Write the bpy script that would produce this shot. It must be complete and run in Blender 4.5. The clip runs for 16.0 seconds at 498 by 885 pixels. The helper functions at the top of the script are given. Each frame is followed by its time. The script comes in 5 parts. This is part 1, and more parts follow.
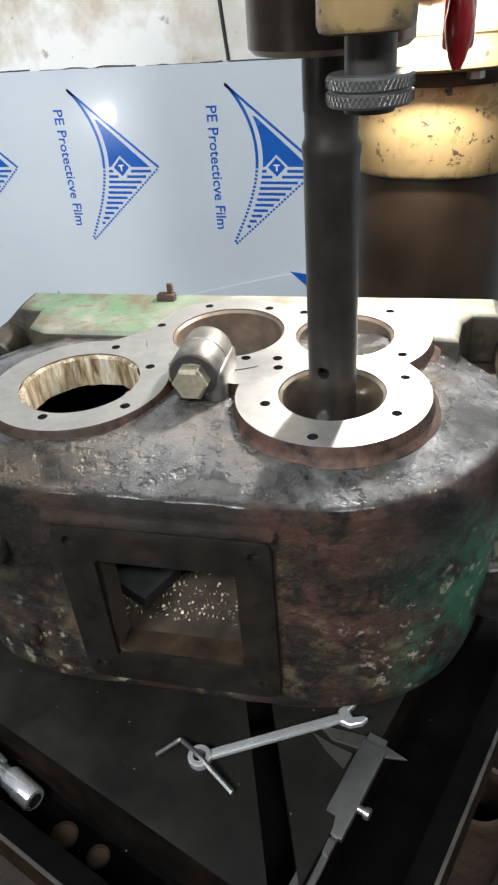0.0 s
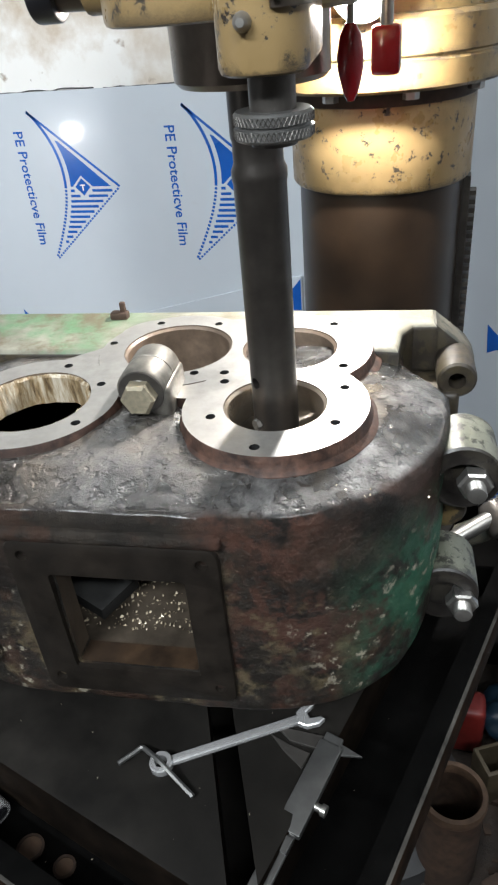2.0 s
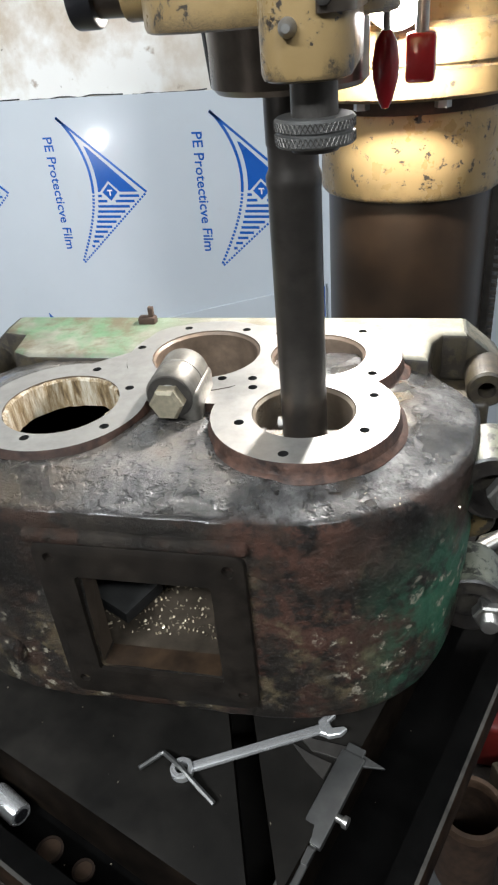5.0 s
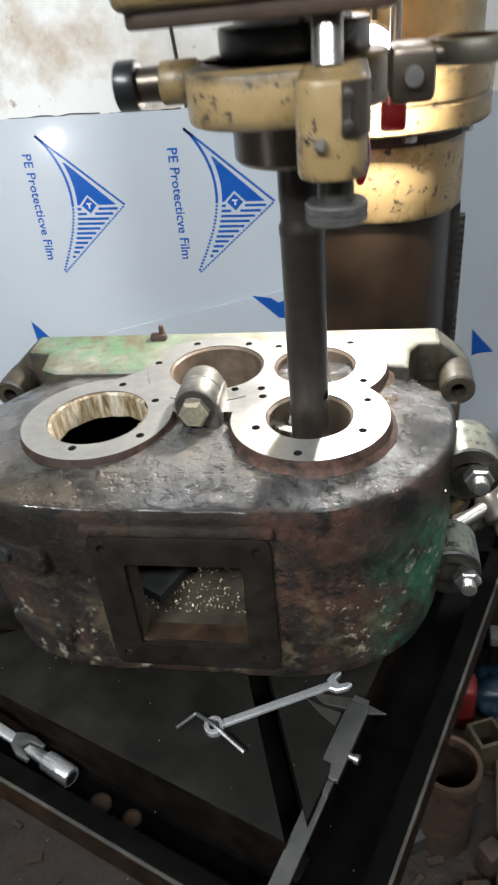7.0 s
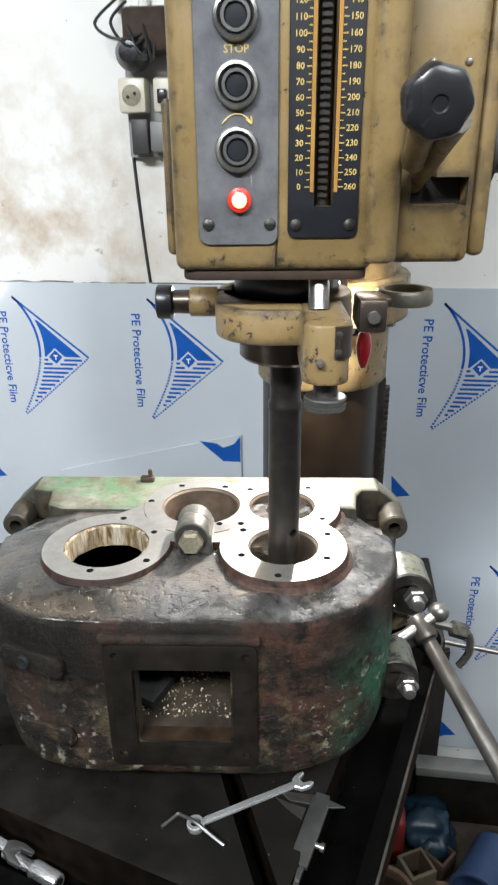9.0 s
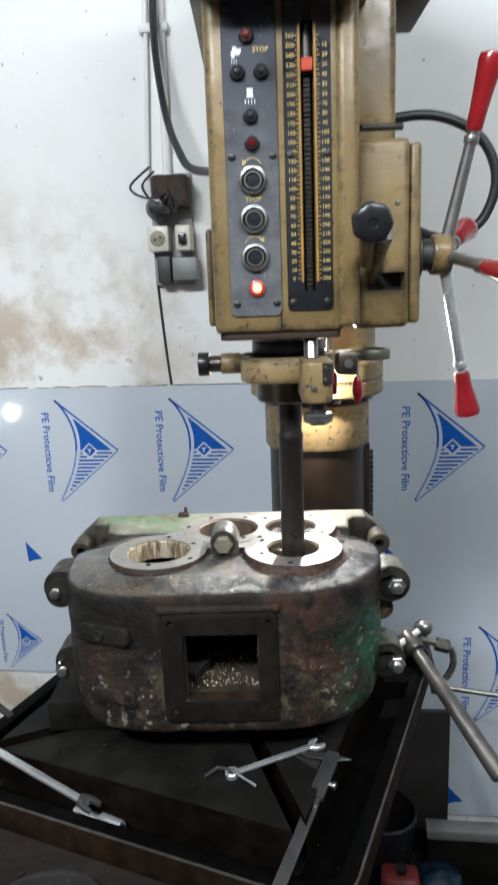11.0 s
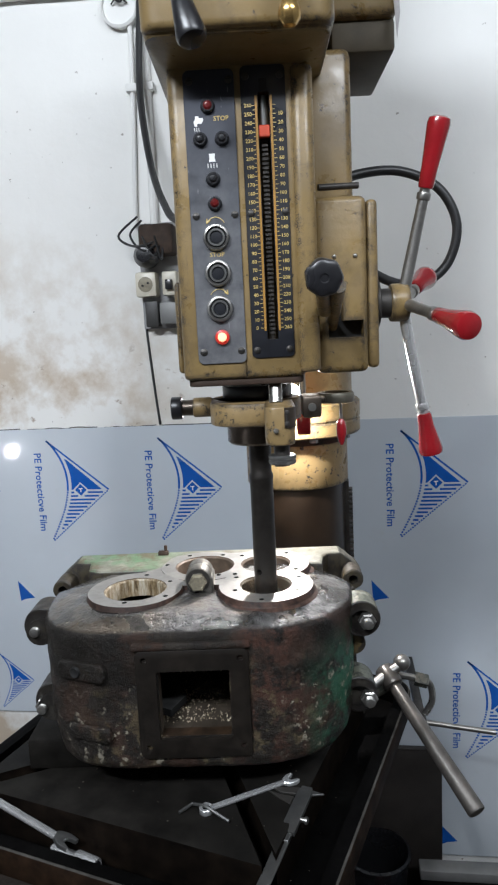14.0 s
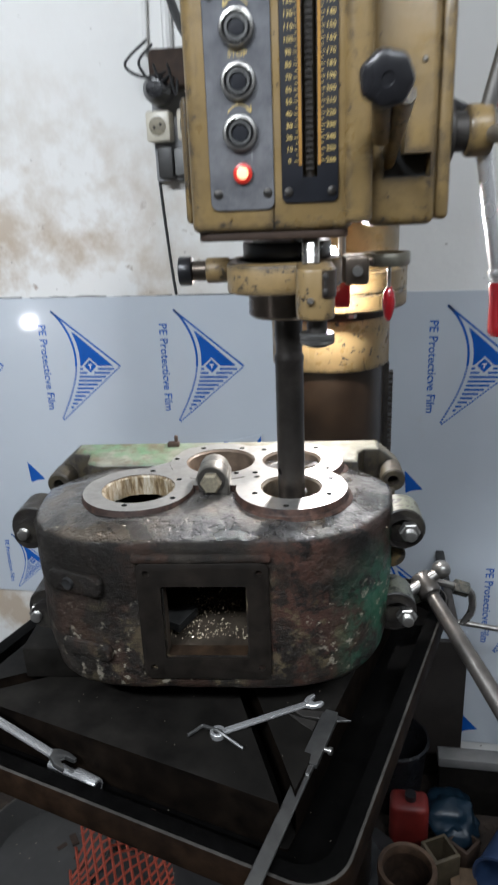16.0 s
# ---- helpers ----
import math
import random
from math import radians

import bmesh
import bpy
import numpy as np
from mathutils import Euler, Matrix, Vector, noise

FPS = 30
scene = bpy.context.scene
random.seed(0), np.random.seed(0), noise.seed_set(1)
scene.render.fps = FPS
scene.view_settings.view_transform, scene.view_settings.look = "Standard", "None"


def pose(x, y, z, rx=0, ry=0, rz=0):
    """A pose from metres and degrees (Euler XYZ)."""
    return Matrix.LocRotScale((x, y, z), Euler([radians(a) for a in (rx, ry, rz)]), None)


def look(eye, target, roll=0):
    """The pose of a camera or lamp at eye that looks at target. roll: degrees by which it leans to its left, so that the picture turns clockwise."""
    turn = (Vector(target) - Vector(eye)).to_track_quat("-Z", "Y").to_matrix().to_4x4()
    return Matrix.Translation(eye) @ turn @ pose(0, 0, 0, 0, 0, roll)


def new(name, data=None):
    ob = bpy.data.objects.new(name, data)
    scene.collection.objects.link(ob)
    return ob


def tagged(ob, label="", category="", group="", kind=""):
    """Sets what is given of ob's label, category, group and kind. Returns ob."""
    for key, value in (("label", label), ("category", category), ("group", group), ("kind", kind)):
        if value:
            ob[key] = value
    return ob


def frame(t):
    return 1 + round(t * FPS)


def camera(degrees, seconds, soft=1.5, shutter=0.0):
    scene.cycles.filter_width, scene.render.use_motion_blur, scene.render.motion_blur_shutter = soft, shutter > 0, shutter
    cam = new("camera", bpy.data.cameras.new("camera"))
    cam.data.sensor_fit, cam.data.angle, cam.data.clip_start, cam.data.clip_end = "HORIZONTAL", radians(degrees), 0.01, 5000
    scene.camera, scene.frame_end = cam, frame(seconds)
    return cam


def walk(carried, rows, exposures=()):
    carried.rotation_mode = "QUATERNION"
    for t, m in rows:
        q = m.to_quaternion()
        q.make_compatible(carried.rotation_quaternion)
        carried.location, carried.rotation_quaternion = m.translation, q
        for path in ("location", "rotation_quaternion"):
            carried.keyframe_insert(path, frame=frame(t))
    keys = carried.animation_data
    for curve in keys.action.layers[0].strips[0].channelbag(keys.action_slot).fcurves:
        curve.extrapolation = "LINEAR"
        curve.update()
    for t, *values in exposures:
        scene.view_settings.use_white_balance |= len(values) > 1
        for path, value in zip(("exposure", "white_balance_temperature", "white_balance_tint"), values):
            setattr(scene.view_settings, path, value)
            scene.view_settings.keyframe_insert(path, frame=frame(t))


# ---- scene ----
cam = camera(39.30, 16.0, 2.2, 0.5)
EXPOSURES = [(0, 0.13, 6500, 10), (7, 0.15, 6550, 10), (8.5, 0.24, 6600, 10), (11, -0.16, 6350, 10), (12.5, -0.37, 6300, 12), (15, -0.35, 6300, 12), (16, -0.26, 6300, 12)]
PATH = [
    (0, (0.1095, 0.0221, 1.4914), (-0.1804, 0.7987, 0.9319), -4.98),
    (0.5, (0.1149, 0.0230, 1.4969), (-0.1707, 0.8087, 0.9482), -5.84),
    (1, (0.1270, 0.0152, 1.5018), (-0.1561, 0.8116, 0.9675), -7.04),
    (1.5, (0.1342, 0.0163, 1.4974), (-0.1381, 0.8066, 0.9485), -6.72),
    (2, (0.1366, 0.0145, 1.4996), (-0.1270, 0.8083, 0.9515), -5.61),
    (2.5, (0.1330, 0.0151, 1.5028), (-0.1378, 0.8155, 0.9681), -5.22),
    (3, (0.1329, 0.0160, 1.5035), (-0.1421, 0.8177, 0.9727), -5.13),
    (3.5, (0.1332, 0.0183, 1.5020), (-0.1459, 0.8162, 0.9677), -5.04),
    (3.7, (0.1294, 0.0184, 1.5018), (-0.1623, 0.8109, 0.9662), -5.08),
    (5.8, (0.1295, 0.0116, 1.4980), (-0.1571, 0.8005, 0.9543), -5.73),
    (6, (0.1330, 0.0140, 1.4979), (-0.1560, 0.7950, 0.9443), -5.79),
    (6.5, (0.1503, 0.0045, 1.5009), (-0.1520, 0.7763, 0.9415), -8.22),
    (7, (0.1109, -0.0639, 1.5584), (-0.1237, 0.7354, 1.0051), -5.85),
    (7.5, (0.0737, -0.1397, 1.6059), (-0.0838, 0.6740, 1.0464), -2.59),
    (8, (0.0704, -0.1614, 1.6300), (-0.0805, 0.6964, 1.1387), -2.21),
    (8.5, (0.0712, -0.1699, 1.6366), (-0.0561, 0.7148, 1.1882), -0.71),
    (8.7, (0.0702, -0.1778, 1.6363), (-0.0520, 0.7202, 1.2137), -0.45),
    (10.8, (0.0829, -0.4664, 1.5866), (-0.0508, 0.4960, 1.3505), -2.34),
    (11, (0.0821, -0.4796, 1.5943), (-0.0420, 0.4902, 1.3844), -2.13),
    (11.5, (0.1033, -0.5167, 1.6105), (-0.0130, 0.4636, 1.4504), -2.26),
    (12, (0.1189, -0.5264, 1.6124), (-0.0009, 0.4562, 1.4699), -2.40),
    (12.5, (0.1298, -0.5376, 1.6127), (-0.0010, 0.4459, 1.4873), -2.85),
    (13, (0.1278, -0.5308, 1.6108), (-0.0061, 0.4515, 1.4803), -2.66),
    (13.5, (0.1245, -0.5197, 1.6076), (-0.0020, 0.4606, 1.4562), -2.55),
    (14, (0.1304, -0.5092, 1.6068), (0.0018, 0.4695, 1.4468), -2.78),
    (14.5, (0.1394, -0.5086, 1.6066), (0.0002, 0.4679, 1.4421), -3.07),
    (15, (0.1402, -0.4892, 1.6014), (-0.0158, 0.4797, 1.4093), -3.22),
    (15.5, (0.1392, -0.4553, 1.5926), (-0.0281, 0.4996, 1.3471), -3.09),
    (16, (0.1084, -0.3403, 1.5784), (-0.0563, 0.5887, 1.2472), -2.35),
]
walk(cam, [(t, look(eye, target, roll)) for t, eye, target, roll in PATH], EXPOSURES)


# ---- world and lights ----
world = bpy.data.worlds.new("world")
scene.world = world
world.use_nodes = True
world.node_tree.nodes["Background"].inputs[0].default_value = (0.55, 0.6, 0.7, 1)
world.node_tree.nodes["Background"].inputs[1].default_value = 0.05
scene.view_settings.exposure = 0.0


def lamp(name, kind, power, m, colour=(1, 1, 1), **kw):
    data = bpy.data.lights.new(name, kind)
    data.energy, data.color = power, colour
    for k, v in kw.items():
        if k == "size":
            data.size = v
        elif k == "size_y":
            data.shape, data.size_y = "RECTANGLE", v
        elif k == "soft":
            data.shadow_soft_size = v
        elif k == "cone":
            data.spot_size, data.spot_blend = radians(v), 0.6
    ob = new(name, data)
    ob.matrix_world = m
    return ob


# two ceiling tubes behind the place of work, and the lamp under the drill's arm
lamp("ceiling_tube_light", "AREA", 86, look((-0.75, -1.45, 3.0), (0.0, 1.3, 1.5)), (0.90, 0.96, 1.0), size=1.2, size_y=0.12)
lamp("ceiling_tube_light", "AREA", 42, look((1.1, -1.2, 3.0), (0.5, 1.3, 1.8)), (0.90, 0.96, 1.0), size=1.2, size_y=0.12)
lamp("work_lamp_light", "POINT", 15, pose(0.043, 0.690, 1.482), (1.0, 0.98, 0.96), soft=0.012)


# ---- materials ----
def material(name):
    m = bpy.data.materials.new(name)
    m.use_nodes = True
    nt = m.node_tree
    return m, nt, nt.nodes["Principled BSDF"]


def node(nt, kind, **kw):
    n = nt.nodes.new(kind)
    for k, v in kw.items():
        n.inputs[k].default_value = v
    return n


def noise_of(nt, scale, detail=5.0, rough=0.6, stretch=None):
    co = nt.nodes.new("ShaderNodeTexCoord")
    n = node(nt, "ShaderNodeTexNoise", Scale=scale, Detail=detail, Roughness=rough)
    if stretch:
        mp = nt.nodes.new("ShaderNodeMapping")
        mp.inputs["Scale"].default_value = stretch
        nt.links.new(co.outputs["Object"], mp.inputs["Vector"])
        nt.links.new(mp.outputs[0], n.inputs["Vector"])
    else:
        nt.links.new(co.outputs["Object"], n.inputs["Vector"])
    return n.outputs["Fac"]


def ramp(nt, fac, *stops):
    r = nt.nodes.new("ShaderNodeValToRGB")
    while len(r.color_ramp.elements) < len(stops):
        r.color_ramp.elements.new(0.5)
    for e, (p, c) in zip(r.color_ramp.elements, stops):
        e.position, e.color = p, (*c, 1) if len(c) == 3 else c
    nt.links.new(fac, r.inputs[0])
    return r.outputs[0]


def grey(v):
    return (v, v, v)


def mix(nt, fac, a, b):
    m = nt.nodes.new("ShaderNodeMix")
    m.data_type = "RGBA"
    for socket, v in ((m.inputs[0], fac), (m.inputs[6], a), (m.inputs[7], b)):
        if isinstance(v, (int, float)):
            socket.default_value = v
        elif isinstance(v, tuple):
            socket.default_value = (*v, 1)
        else:
            nt.links.new(v, socket)
    return m.outputs[2]


def relief(nt, bsdf, height, strength, distance=0.002):
    b = node(nt, "ShaderNodeBump", Strength=strength, Distance=distance)
    nt.links.new(height, b.inputs["Height"])
    nt.links.new(b.outputs[0], bsdf.inputs["Normal"])


def plain(name, colour, rough=0.5, metal=0.0, vary=0.25, scale=40.0, bump=0.15, coat=0.0, emit=None, gloss=0.5):
    """A surface of one colour with grain, blotches and fine relief."""
    m, nt, b = material(name)
    fine, broad = noise_of(nt, scale), noise_of(nt, scale / 7, 3)
    dark = tuple(c * (1 - vary) for c in colour)
    light = tuple(min(1, c * (1 + vary)) for c in colour)
    c1 = ramp(nt, fine, (0.3, dark), (0.7, light))
    c2 = mix(nt, ramp(nt, broad, (0.42, grey(0)), (0.62, grey(0.55))), c1, dark)
    nt.links.new(c2, b.inputs["Base Color"])
    b.inputs["Metallic"].default_value = metal
    nt.links.new(ramp(nt, broad, (0.3, grey(max(0.03, rough - 0.12))), (0.7, grey(min(1, rough + 0.12)))), b.inputs["Roughness"])
    b.inputs["Coat Weight"].default_value = coat
    b.inputs["Specular IOR Level"].default_value = gloss
    if bump:
        relief(nt, b, fine, bump, 0.001)
    if emit:
        b.inputs["Emission Color"].default_value = (*emit[:3], 1)
        b.inputs["Emission Strength"].default_value = emit[3]
    return m


def position(nt, axis, low, high, flip=False):
    """0 to 1 along one axis of the object, to place a stain that the thing itself has."""
    co, sep = nt.nodes.new("ShaderNodeTexCoord"), nt.nodes.new("ShaderNodeSeparateXYZ")
    nt.links.new(co.outputs["Object"], sep.inputs[0])
    mr = nt.nodes.new("ShaderNodeMapRange")
    mr.inputs[1].default_value, mr.inputs[2].default_value = low, high
    mr.inputs[3].default_value, mr.inputs[4].default_value = (1, 0) if flip else (0, 1)
    nt.links.new(sep.outputs["XYZ".index(axis)], mr.inputs[0])
    return mr.outputs[0]


def times(nt, a, b, op="MULTIPLY"):
    m = nt.nodes.new("ShaderNodeMath")
    m.operation, m.use_clamp = op, True
    for socket, v in zip(m.inputs, (a, b)):
        if isinstance(v, (int, float)):
            socket.default_value = v
        else:
            nt.links.new(v, socket)
    return m.outputs[0]


def casting_material():
    """Old cast iron: dark oily skin with rust, green paint on one end and pale scabs; wet and pitted on top."""
    m, nt, b = material("rusty_cast_iron")
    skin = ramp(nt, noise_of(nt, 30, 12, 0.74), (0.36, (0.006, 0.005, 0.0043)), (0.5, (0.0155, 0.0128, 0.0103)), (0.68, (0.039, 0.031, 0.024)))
    rust = ramp(nt, noise_of(nt, 17, 10, 0.72), (0.50, grey(0)), (0.56, grey(0.75)))
    c = mix(nt, rust, skin, (0.046, 0.025, 0.017))
    red = times(nt, times(nt, position(nt, "X", 0.045, 0.075), position(nt, "X", 0.17, 0.12)), ramp(nt, noise_of(nt, 26, 10, 0.75), (0.49, grey(0)), (0.55, grey(0.8))))
    c = mix(nt, red, c, (0.070, 0.031, 0.021))
    pink = times(nt, times(nt, position(nt, "X", 0.09, 0.14), position(nt, "Z", 1.17, 1.195)), ramp(nt, noise_of(nt, 15, 9, 0.7), (0.50, grey(0)), (0.55, grey(0.75))))
    c = mix(nt, pink, c, (0.075, 0.043, 0.034))
    ochre = times(nt, ramp(nt, noise_of(nt, 19, 10, 0.75), (0.535, grey(0)), (0.60, grey(0.85))), position(nt, "Z", 1.205, 1.16))
    c = mix(nt, ochre, c, (0.10, 0.078, 0.044))
    green_place = times(nt, times(nt, position(nt, "X", 0.135, 0.195), position(nt, "Z", 1.215, 1.15)), ramp(nt, noise_of(nt, 21, 12, 0.76), (0.44, grey(0)), (0.53, grey(1))))
    c = mix(nt, times(nt, green_place, 0.9), c, (0.024, 0.115, 0.066))
    scab = times(nt, ramp(nt, noise_of(nt, 70, 8, 0.7), (0.575, grey(0)), (0.62, grey(1))), position(nt, "Z", 1.20, 1.15))
    c = mix(nt, times(nt, scab, ramp(nt, noise_of(nt, 9, 4), (0.47, grey(0)), (0.56, grey(1)))), c, (0.30, 0.27, 0.21))
    tar = ramp(nt, noise_of(nt, 8, 5, 0.6), (0.46, grey(0)), (0.60, grey(0.8)))
    c = mix(nt, tar, c, (0.009, 0.0075, 0.006))
    nt.links.new(c, b.inputs["Base Color"])
    nt.links.new(ramp(nt, noise_of(nt, 26, 8), (0.3, grey(0.30)), (0.7, grey(0.68))), b.inputs["Roughness"])
    b.inputs["Specular IOR Level"].default_value = 0.28
    relief(nt, b, noise_of(nt, 75, 12, 0.72), 0.9, 0.006)
    # wet pitted skin lying on the crown; its colour is lightened for the sheen
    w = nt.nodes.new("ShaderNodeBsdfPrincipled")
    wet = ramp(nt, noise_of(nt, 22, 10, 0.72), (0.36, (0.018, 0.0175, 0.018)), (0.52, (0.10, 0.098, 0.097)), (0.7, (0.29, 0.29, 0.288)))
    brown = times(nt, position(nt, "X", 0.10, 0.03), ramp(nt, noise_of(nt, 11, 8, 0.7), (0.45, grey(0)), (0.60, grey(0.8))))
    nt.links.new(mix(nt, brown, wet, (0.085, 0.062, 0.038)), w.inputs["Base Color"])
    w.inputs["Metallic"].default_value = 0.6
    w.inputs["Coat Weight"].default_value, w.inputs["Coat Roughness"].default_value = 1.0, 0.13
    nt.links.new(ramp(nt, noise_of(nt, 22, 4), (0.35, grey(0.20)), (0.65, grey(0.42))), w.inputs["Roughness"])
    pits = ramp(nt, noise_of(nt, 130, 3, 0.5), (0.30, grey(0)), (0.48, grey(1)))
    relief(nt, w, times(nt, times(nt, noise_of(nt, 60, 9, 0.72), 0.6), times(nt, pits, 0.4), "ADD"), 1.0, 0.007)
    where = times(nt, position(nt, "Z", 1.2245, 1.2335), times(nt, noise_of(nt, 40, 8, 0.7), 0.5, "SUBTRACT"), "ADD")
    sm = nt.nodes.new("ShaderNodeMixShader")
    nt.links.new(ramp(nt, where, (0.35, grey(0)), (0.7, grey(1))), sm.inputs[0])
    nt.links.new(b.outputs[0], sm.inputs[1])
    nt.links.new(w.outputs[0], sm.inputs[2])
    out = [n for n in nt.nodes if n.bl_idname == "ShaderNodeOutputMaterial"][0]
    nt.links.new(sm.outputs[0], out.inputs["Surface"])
    return m



def chipped_paint(name, colour, under=(0.035, 0.028, 0.022), amount=0.62, rough=0.34):
    """Thick machine paint, chipped to a dark ground, with oily stains."""
    m, nt, b = material(name)
    base = ramp(nt, noise_of(nt, 9, 4), (0.3, tuple(v * 0.8 for v in colour)), (0.7, tuple(min(1, v * 1.12) for v in colour)))
    stain = ramp(nt, noise_of(nt, 22, 6, 0.7), (0.52, grey(0)), (0.75, grey(0.65)))
    c = mix(nt, stain, base, tuple(v * 0.45 for v in colour))
    bev, geo, dot = (nt.nodes.new(k) for k in ("ShaderNodeBevel", "ShaderNodeNewGeometry", "ShaderNodeVectorMath"))
    bev.samples, bev.inputs["Radius"].default_value = 4, 0.012
    dot.operation = "DOT_PRODUCT"
    nt.links.new(bev.outputs[0], dot.inputs[0])
    nt.links.new(geo.outputs["Normal"], dot.inputs[1])
    edge = times(nt, times(nt, 1.0, dot.outputs["Value"], "SUBTRACT"), 5.0)
    flaw = times(nt, noise_of(nt, 75, 8, 0.74), times(nt, edge, ramp(nt, noise_of(nt, 18, 4), (0.42, grey(0)), (0.54, grey(1)))), "ADD")
    chip = ramp(nt, flaw, (amount, grey(0)), (amount + 0.02, grey(1)))
    c = mix(nt, chip, c, under)
    nt.links.new(c, b.inputs["Base Color"])
    nt.links.new(ramp(nt, noise_of(nt, 30, 4), (0.35, grey(rough - 0.1)), (0.7, grey(rough + 0.2))), b.inputs["Roughness"])
    relief(nt, b, times(nt, noise_of(nt, 60, 6), chip, "SUBTRACT"), 0.4, 0.0015)
    return m


def wall_material():
    m, nt, b = material("stained_white_wall")
    base = ramp(nt, noise_of(nt, 1.6, 5), (0.3, (0.74, 0.735, 0.71)), (0.7, (0.82, 0.82, 0.80)))
    band = times(nt, position(nt, "Z", 1.98, 1.5), position(nt, "X", -0.15, -0.5))
    blot = ramp(nt, noise_of(nt, 5.5, 8, 0.65), (0.44, grey(0)), (0.62, grey(0.75)))
    c = mix(nt, times(nt, blot, band), base, (0.42, 0.31, 0.19))
    spot = ramp(nt, noise_of(nt, 16, 6, 0.6), (0.63, grey(0)), (0.69, grey(0.7)))
    low = times(nt, position(nt, "Z", 1.66, 1.5), position(nt, "X", -0.1, -0.35))
    c = mix(nt, times(nt, spot, low), c, (0.22, 0.14, 0.07))
    speck = ramp(nt, noise_of(nt, 55, 3, 0.5), (0.73, grey(0)), (0.76, grey(0.8)))
    c = mix(nt, speck, c, (0.2, 0.17, 0.14))
    nt.links.new(c, b.inputs["Base Color"])
    b.inputs["Roughness"].default_value = 0.62
    relief(nt, b, noise_of(nt, 20, 6), 0.35, 0.004)
    return m


def film_material():
    m, nt, b = material("white_protective_film")
    c = ramp(nt, noise_of(nt, 2.5, 4), (0.3, (0.53, 0.58, 0.635)), (0.7, (0.58, 0.63, 0.68)))
    smear = ramp(nt, noise_of(nt, 12, 6, 0.7), (0.62, grey(0)), (0.8, grey(0.35)))
    nt.links.new(mix(nt, smear, c, (0.5, 0.5, 0.48)), b.inputs["Base Color"])
    nt.links.new(ramp(nt, noise_of(nt, 8, 4), (0.3, grey(0.1)), (0.7, grey(0.22))), b.inputs["Roughness"])
    b.inputs["Coat Weight"].default_value, b.inputs["Coat Roughness"].default_value = 0.9, 0.05
    relief(nt, b, noise_of(nt, 3.0, 3), 0.03, 0.01)
    return m


def floor_material():
    m, nt, b = material("dirty_workshop_floor")
    c = ramp(nt, noise_of(nt, 14, 8, 0.7), (0.3, (0.008, 0.006, 0.005)), (0.6, (0.03, 0.02, 0.014)), (0.75, (0.075, 0.055, 0.04)))
    nt.links.new(c, b.inputs["Base Color"])
    b.inputs["Roughness"].default_value = 0.8
    relief(nt, b, noise_of(nt, 60, 8), 0.7, 0.006)
    return m


def flange_material():
    """Pale worn primer, with a patch of old green paint at one end and brown dirt."""
    m, nt, b = material("worn_flange_paint")
    c = ramp(nt, noise_of(nt, 24, 7, 0.7), (0.3, (0.10, 0.093, 0.07)), (0.7, (0.25, 0.25, 0.20)))
    patch = times(nt, position(nt, "X", -0.02, -0.11), ramp(nt, noise_of(nt, 16, 6, 0.7), (0.42, grey(0)), (0.55, grey(1))))
    c = mix(nt, times(nt, patch, 0.85), c, (0.065, 0.16, 0.075))
    dirt = times(nt, position(nt, "X", 0.35, -0.12), ramp(nt, noise_of(nt, 30, 9, 0.72), (0.47, grey(0)), (0.6, grey(0.9))))
    c = mix(nt, dirt, c, (0.10, 0.075, 0.045))
    nt.links.new(c, b.inputs["Base Color"])
    nt.links.new(ramp(nt, noise_of(nt, 30, 5), (0.3, grey(0.35)), (0.7, grey(0.65))), b.inputs["Roughness"])
    relief(nt, b, noise_of(nt, 90, 7, 0.7), 0.45, 0.002)
    return m


def panel_material():
    """Engraved panel, dark above and worn to bare grey below."""
    m, nt, b = material("scuffed_grey_panel")
    wear = times(nt, position(nt, "Z", 1.86, 1.66), ramp(nt, noise_of(nt, 30, 5, 0.7), (0.25, grey(0.3)), (0.6, grey(1))))
    c = mix(nt, wear, (0.035, 0.038, 0.05), (0.17, 0.172, 0.18))
    scuff = ramp(nt, noise_of(nt, 60, 4, 0.6, (3.0, 1.0, 0.6)), (0.66, grey(0)), (0.72, grey(0.8)))
    c = mix(nt, scuff, c, (0.34, 0.34, 0.35))
    nt.links.new(c, b.inputs["Base Color"])
    b.inputs["Metallic"].default_value = 0.4
    nt.links.new(ramp(nt, noise_of(nt, 40, 4), (0.3, grey(0.28)), (0.7, grey(0.5))), b.inputs["Roughness"])
    return m


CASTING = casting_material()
WALL, FILM, FLOOR = wall_material(), film_material(), floor_material()
DIM_WALL = plain("grey_workshop_wall", (0.30, 0.30, 0.30), 0.8, vary=0.1, scale=6, bump=0.2)
YELLOW = chipped_paint("chipped_ochre_paint", (0.215, 0.146, 0.060), amount=0.625)
YELLOW_WORN = chipped_paint("worn_ochre_paint", (0.27, 0.185, 0.082), amount=0.585)
GREENISH = flange_material()
EAR_PAINT = chipped_paint("worn_beige_paint", (0.09, 0.082, 0.062), (0.025, 0.028, 0.022), 0.52, 0.5)
LUG_PAINT = chipped_paint("worn_pale_green_paint", (0.145, 0.150, 0.115), (0.03, 0.03, 0.024), 0.55, 0.4)
POCKET = chipped_paint("olive_iron_and_shade", (0.046, 0.037, 0.022), (0.022, 0.018, 0.014), 0.53, 0.45)
DARK_LUG = chipped_paint("brown_iron_and_shade", (0.030, 0.026, 0.020), (0.012, 0.010, 0.009), 0.52, 0.45)
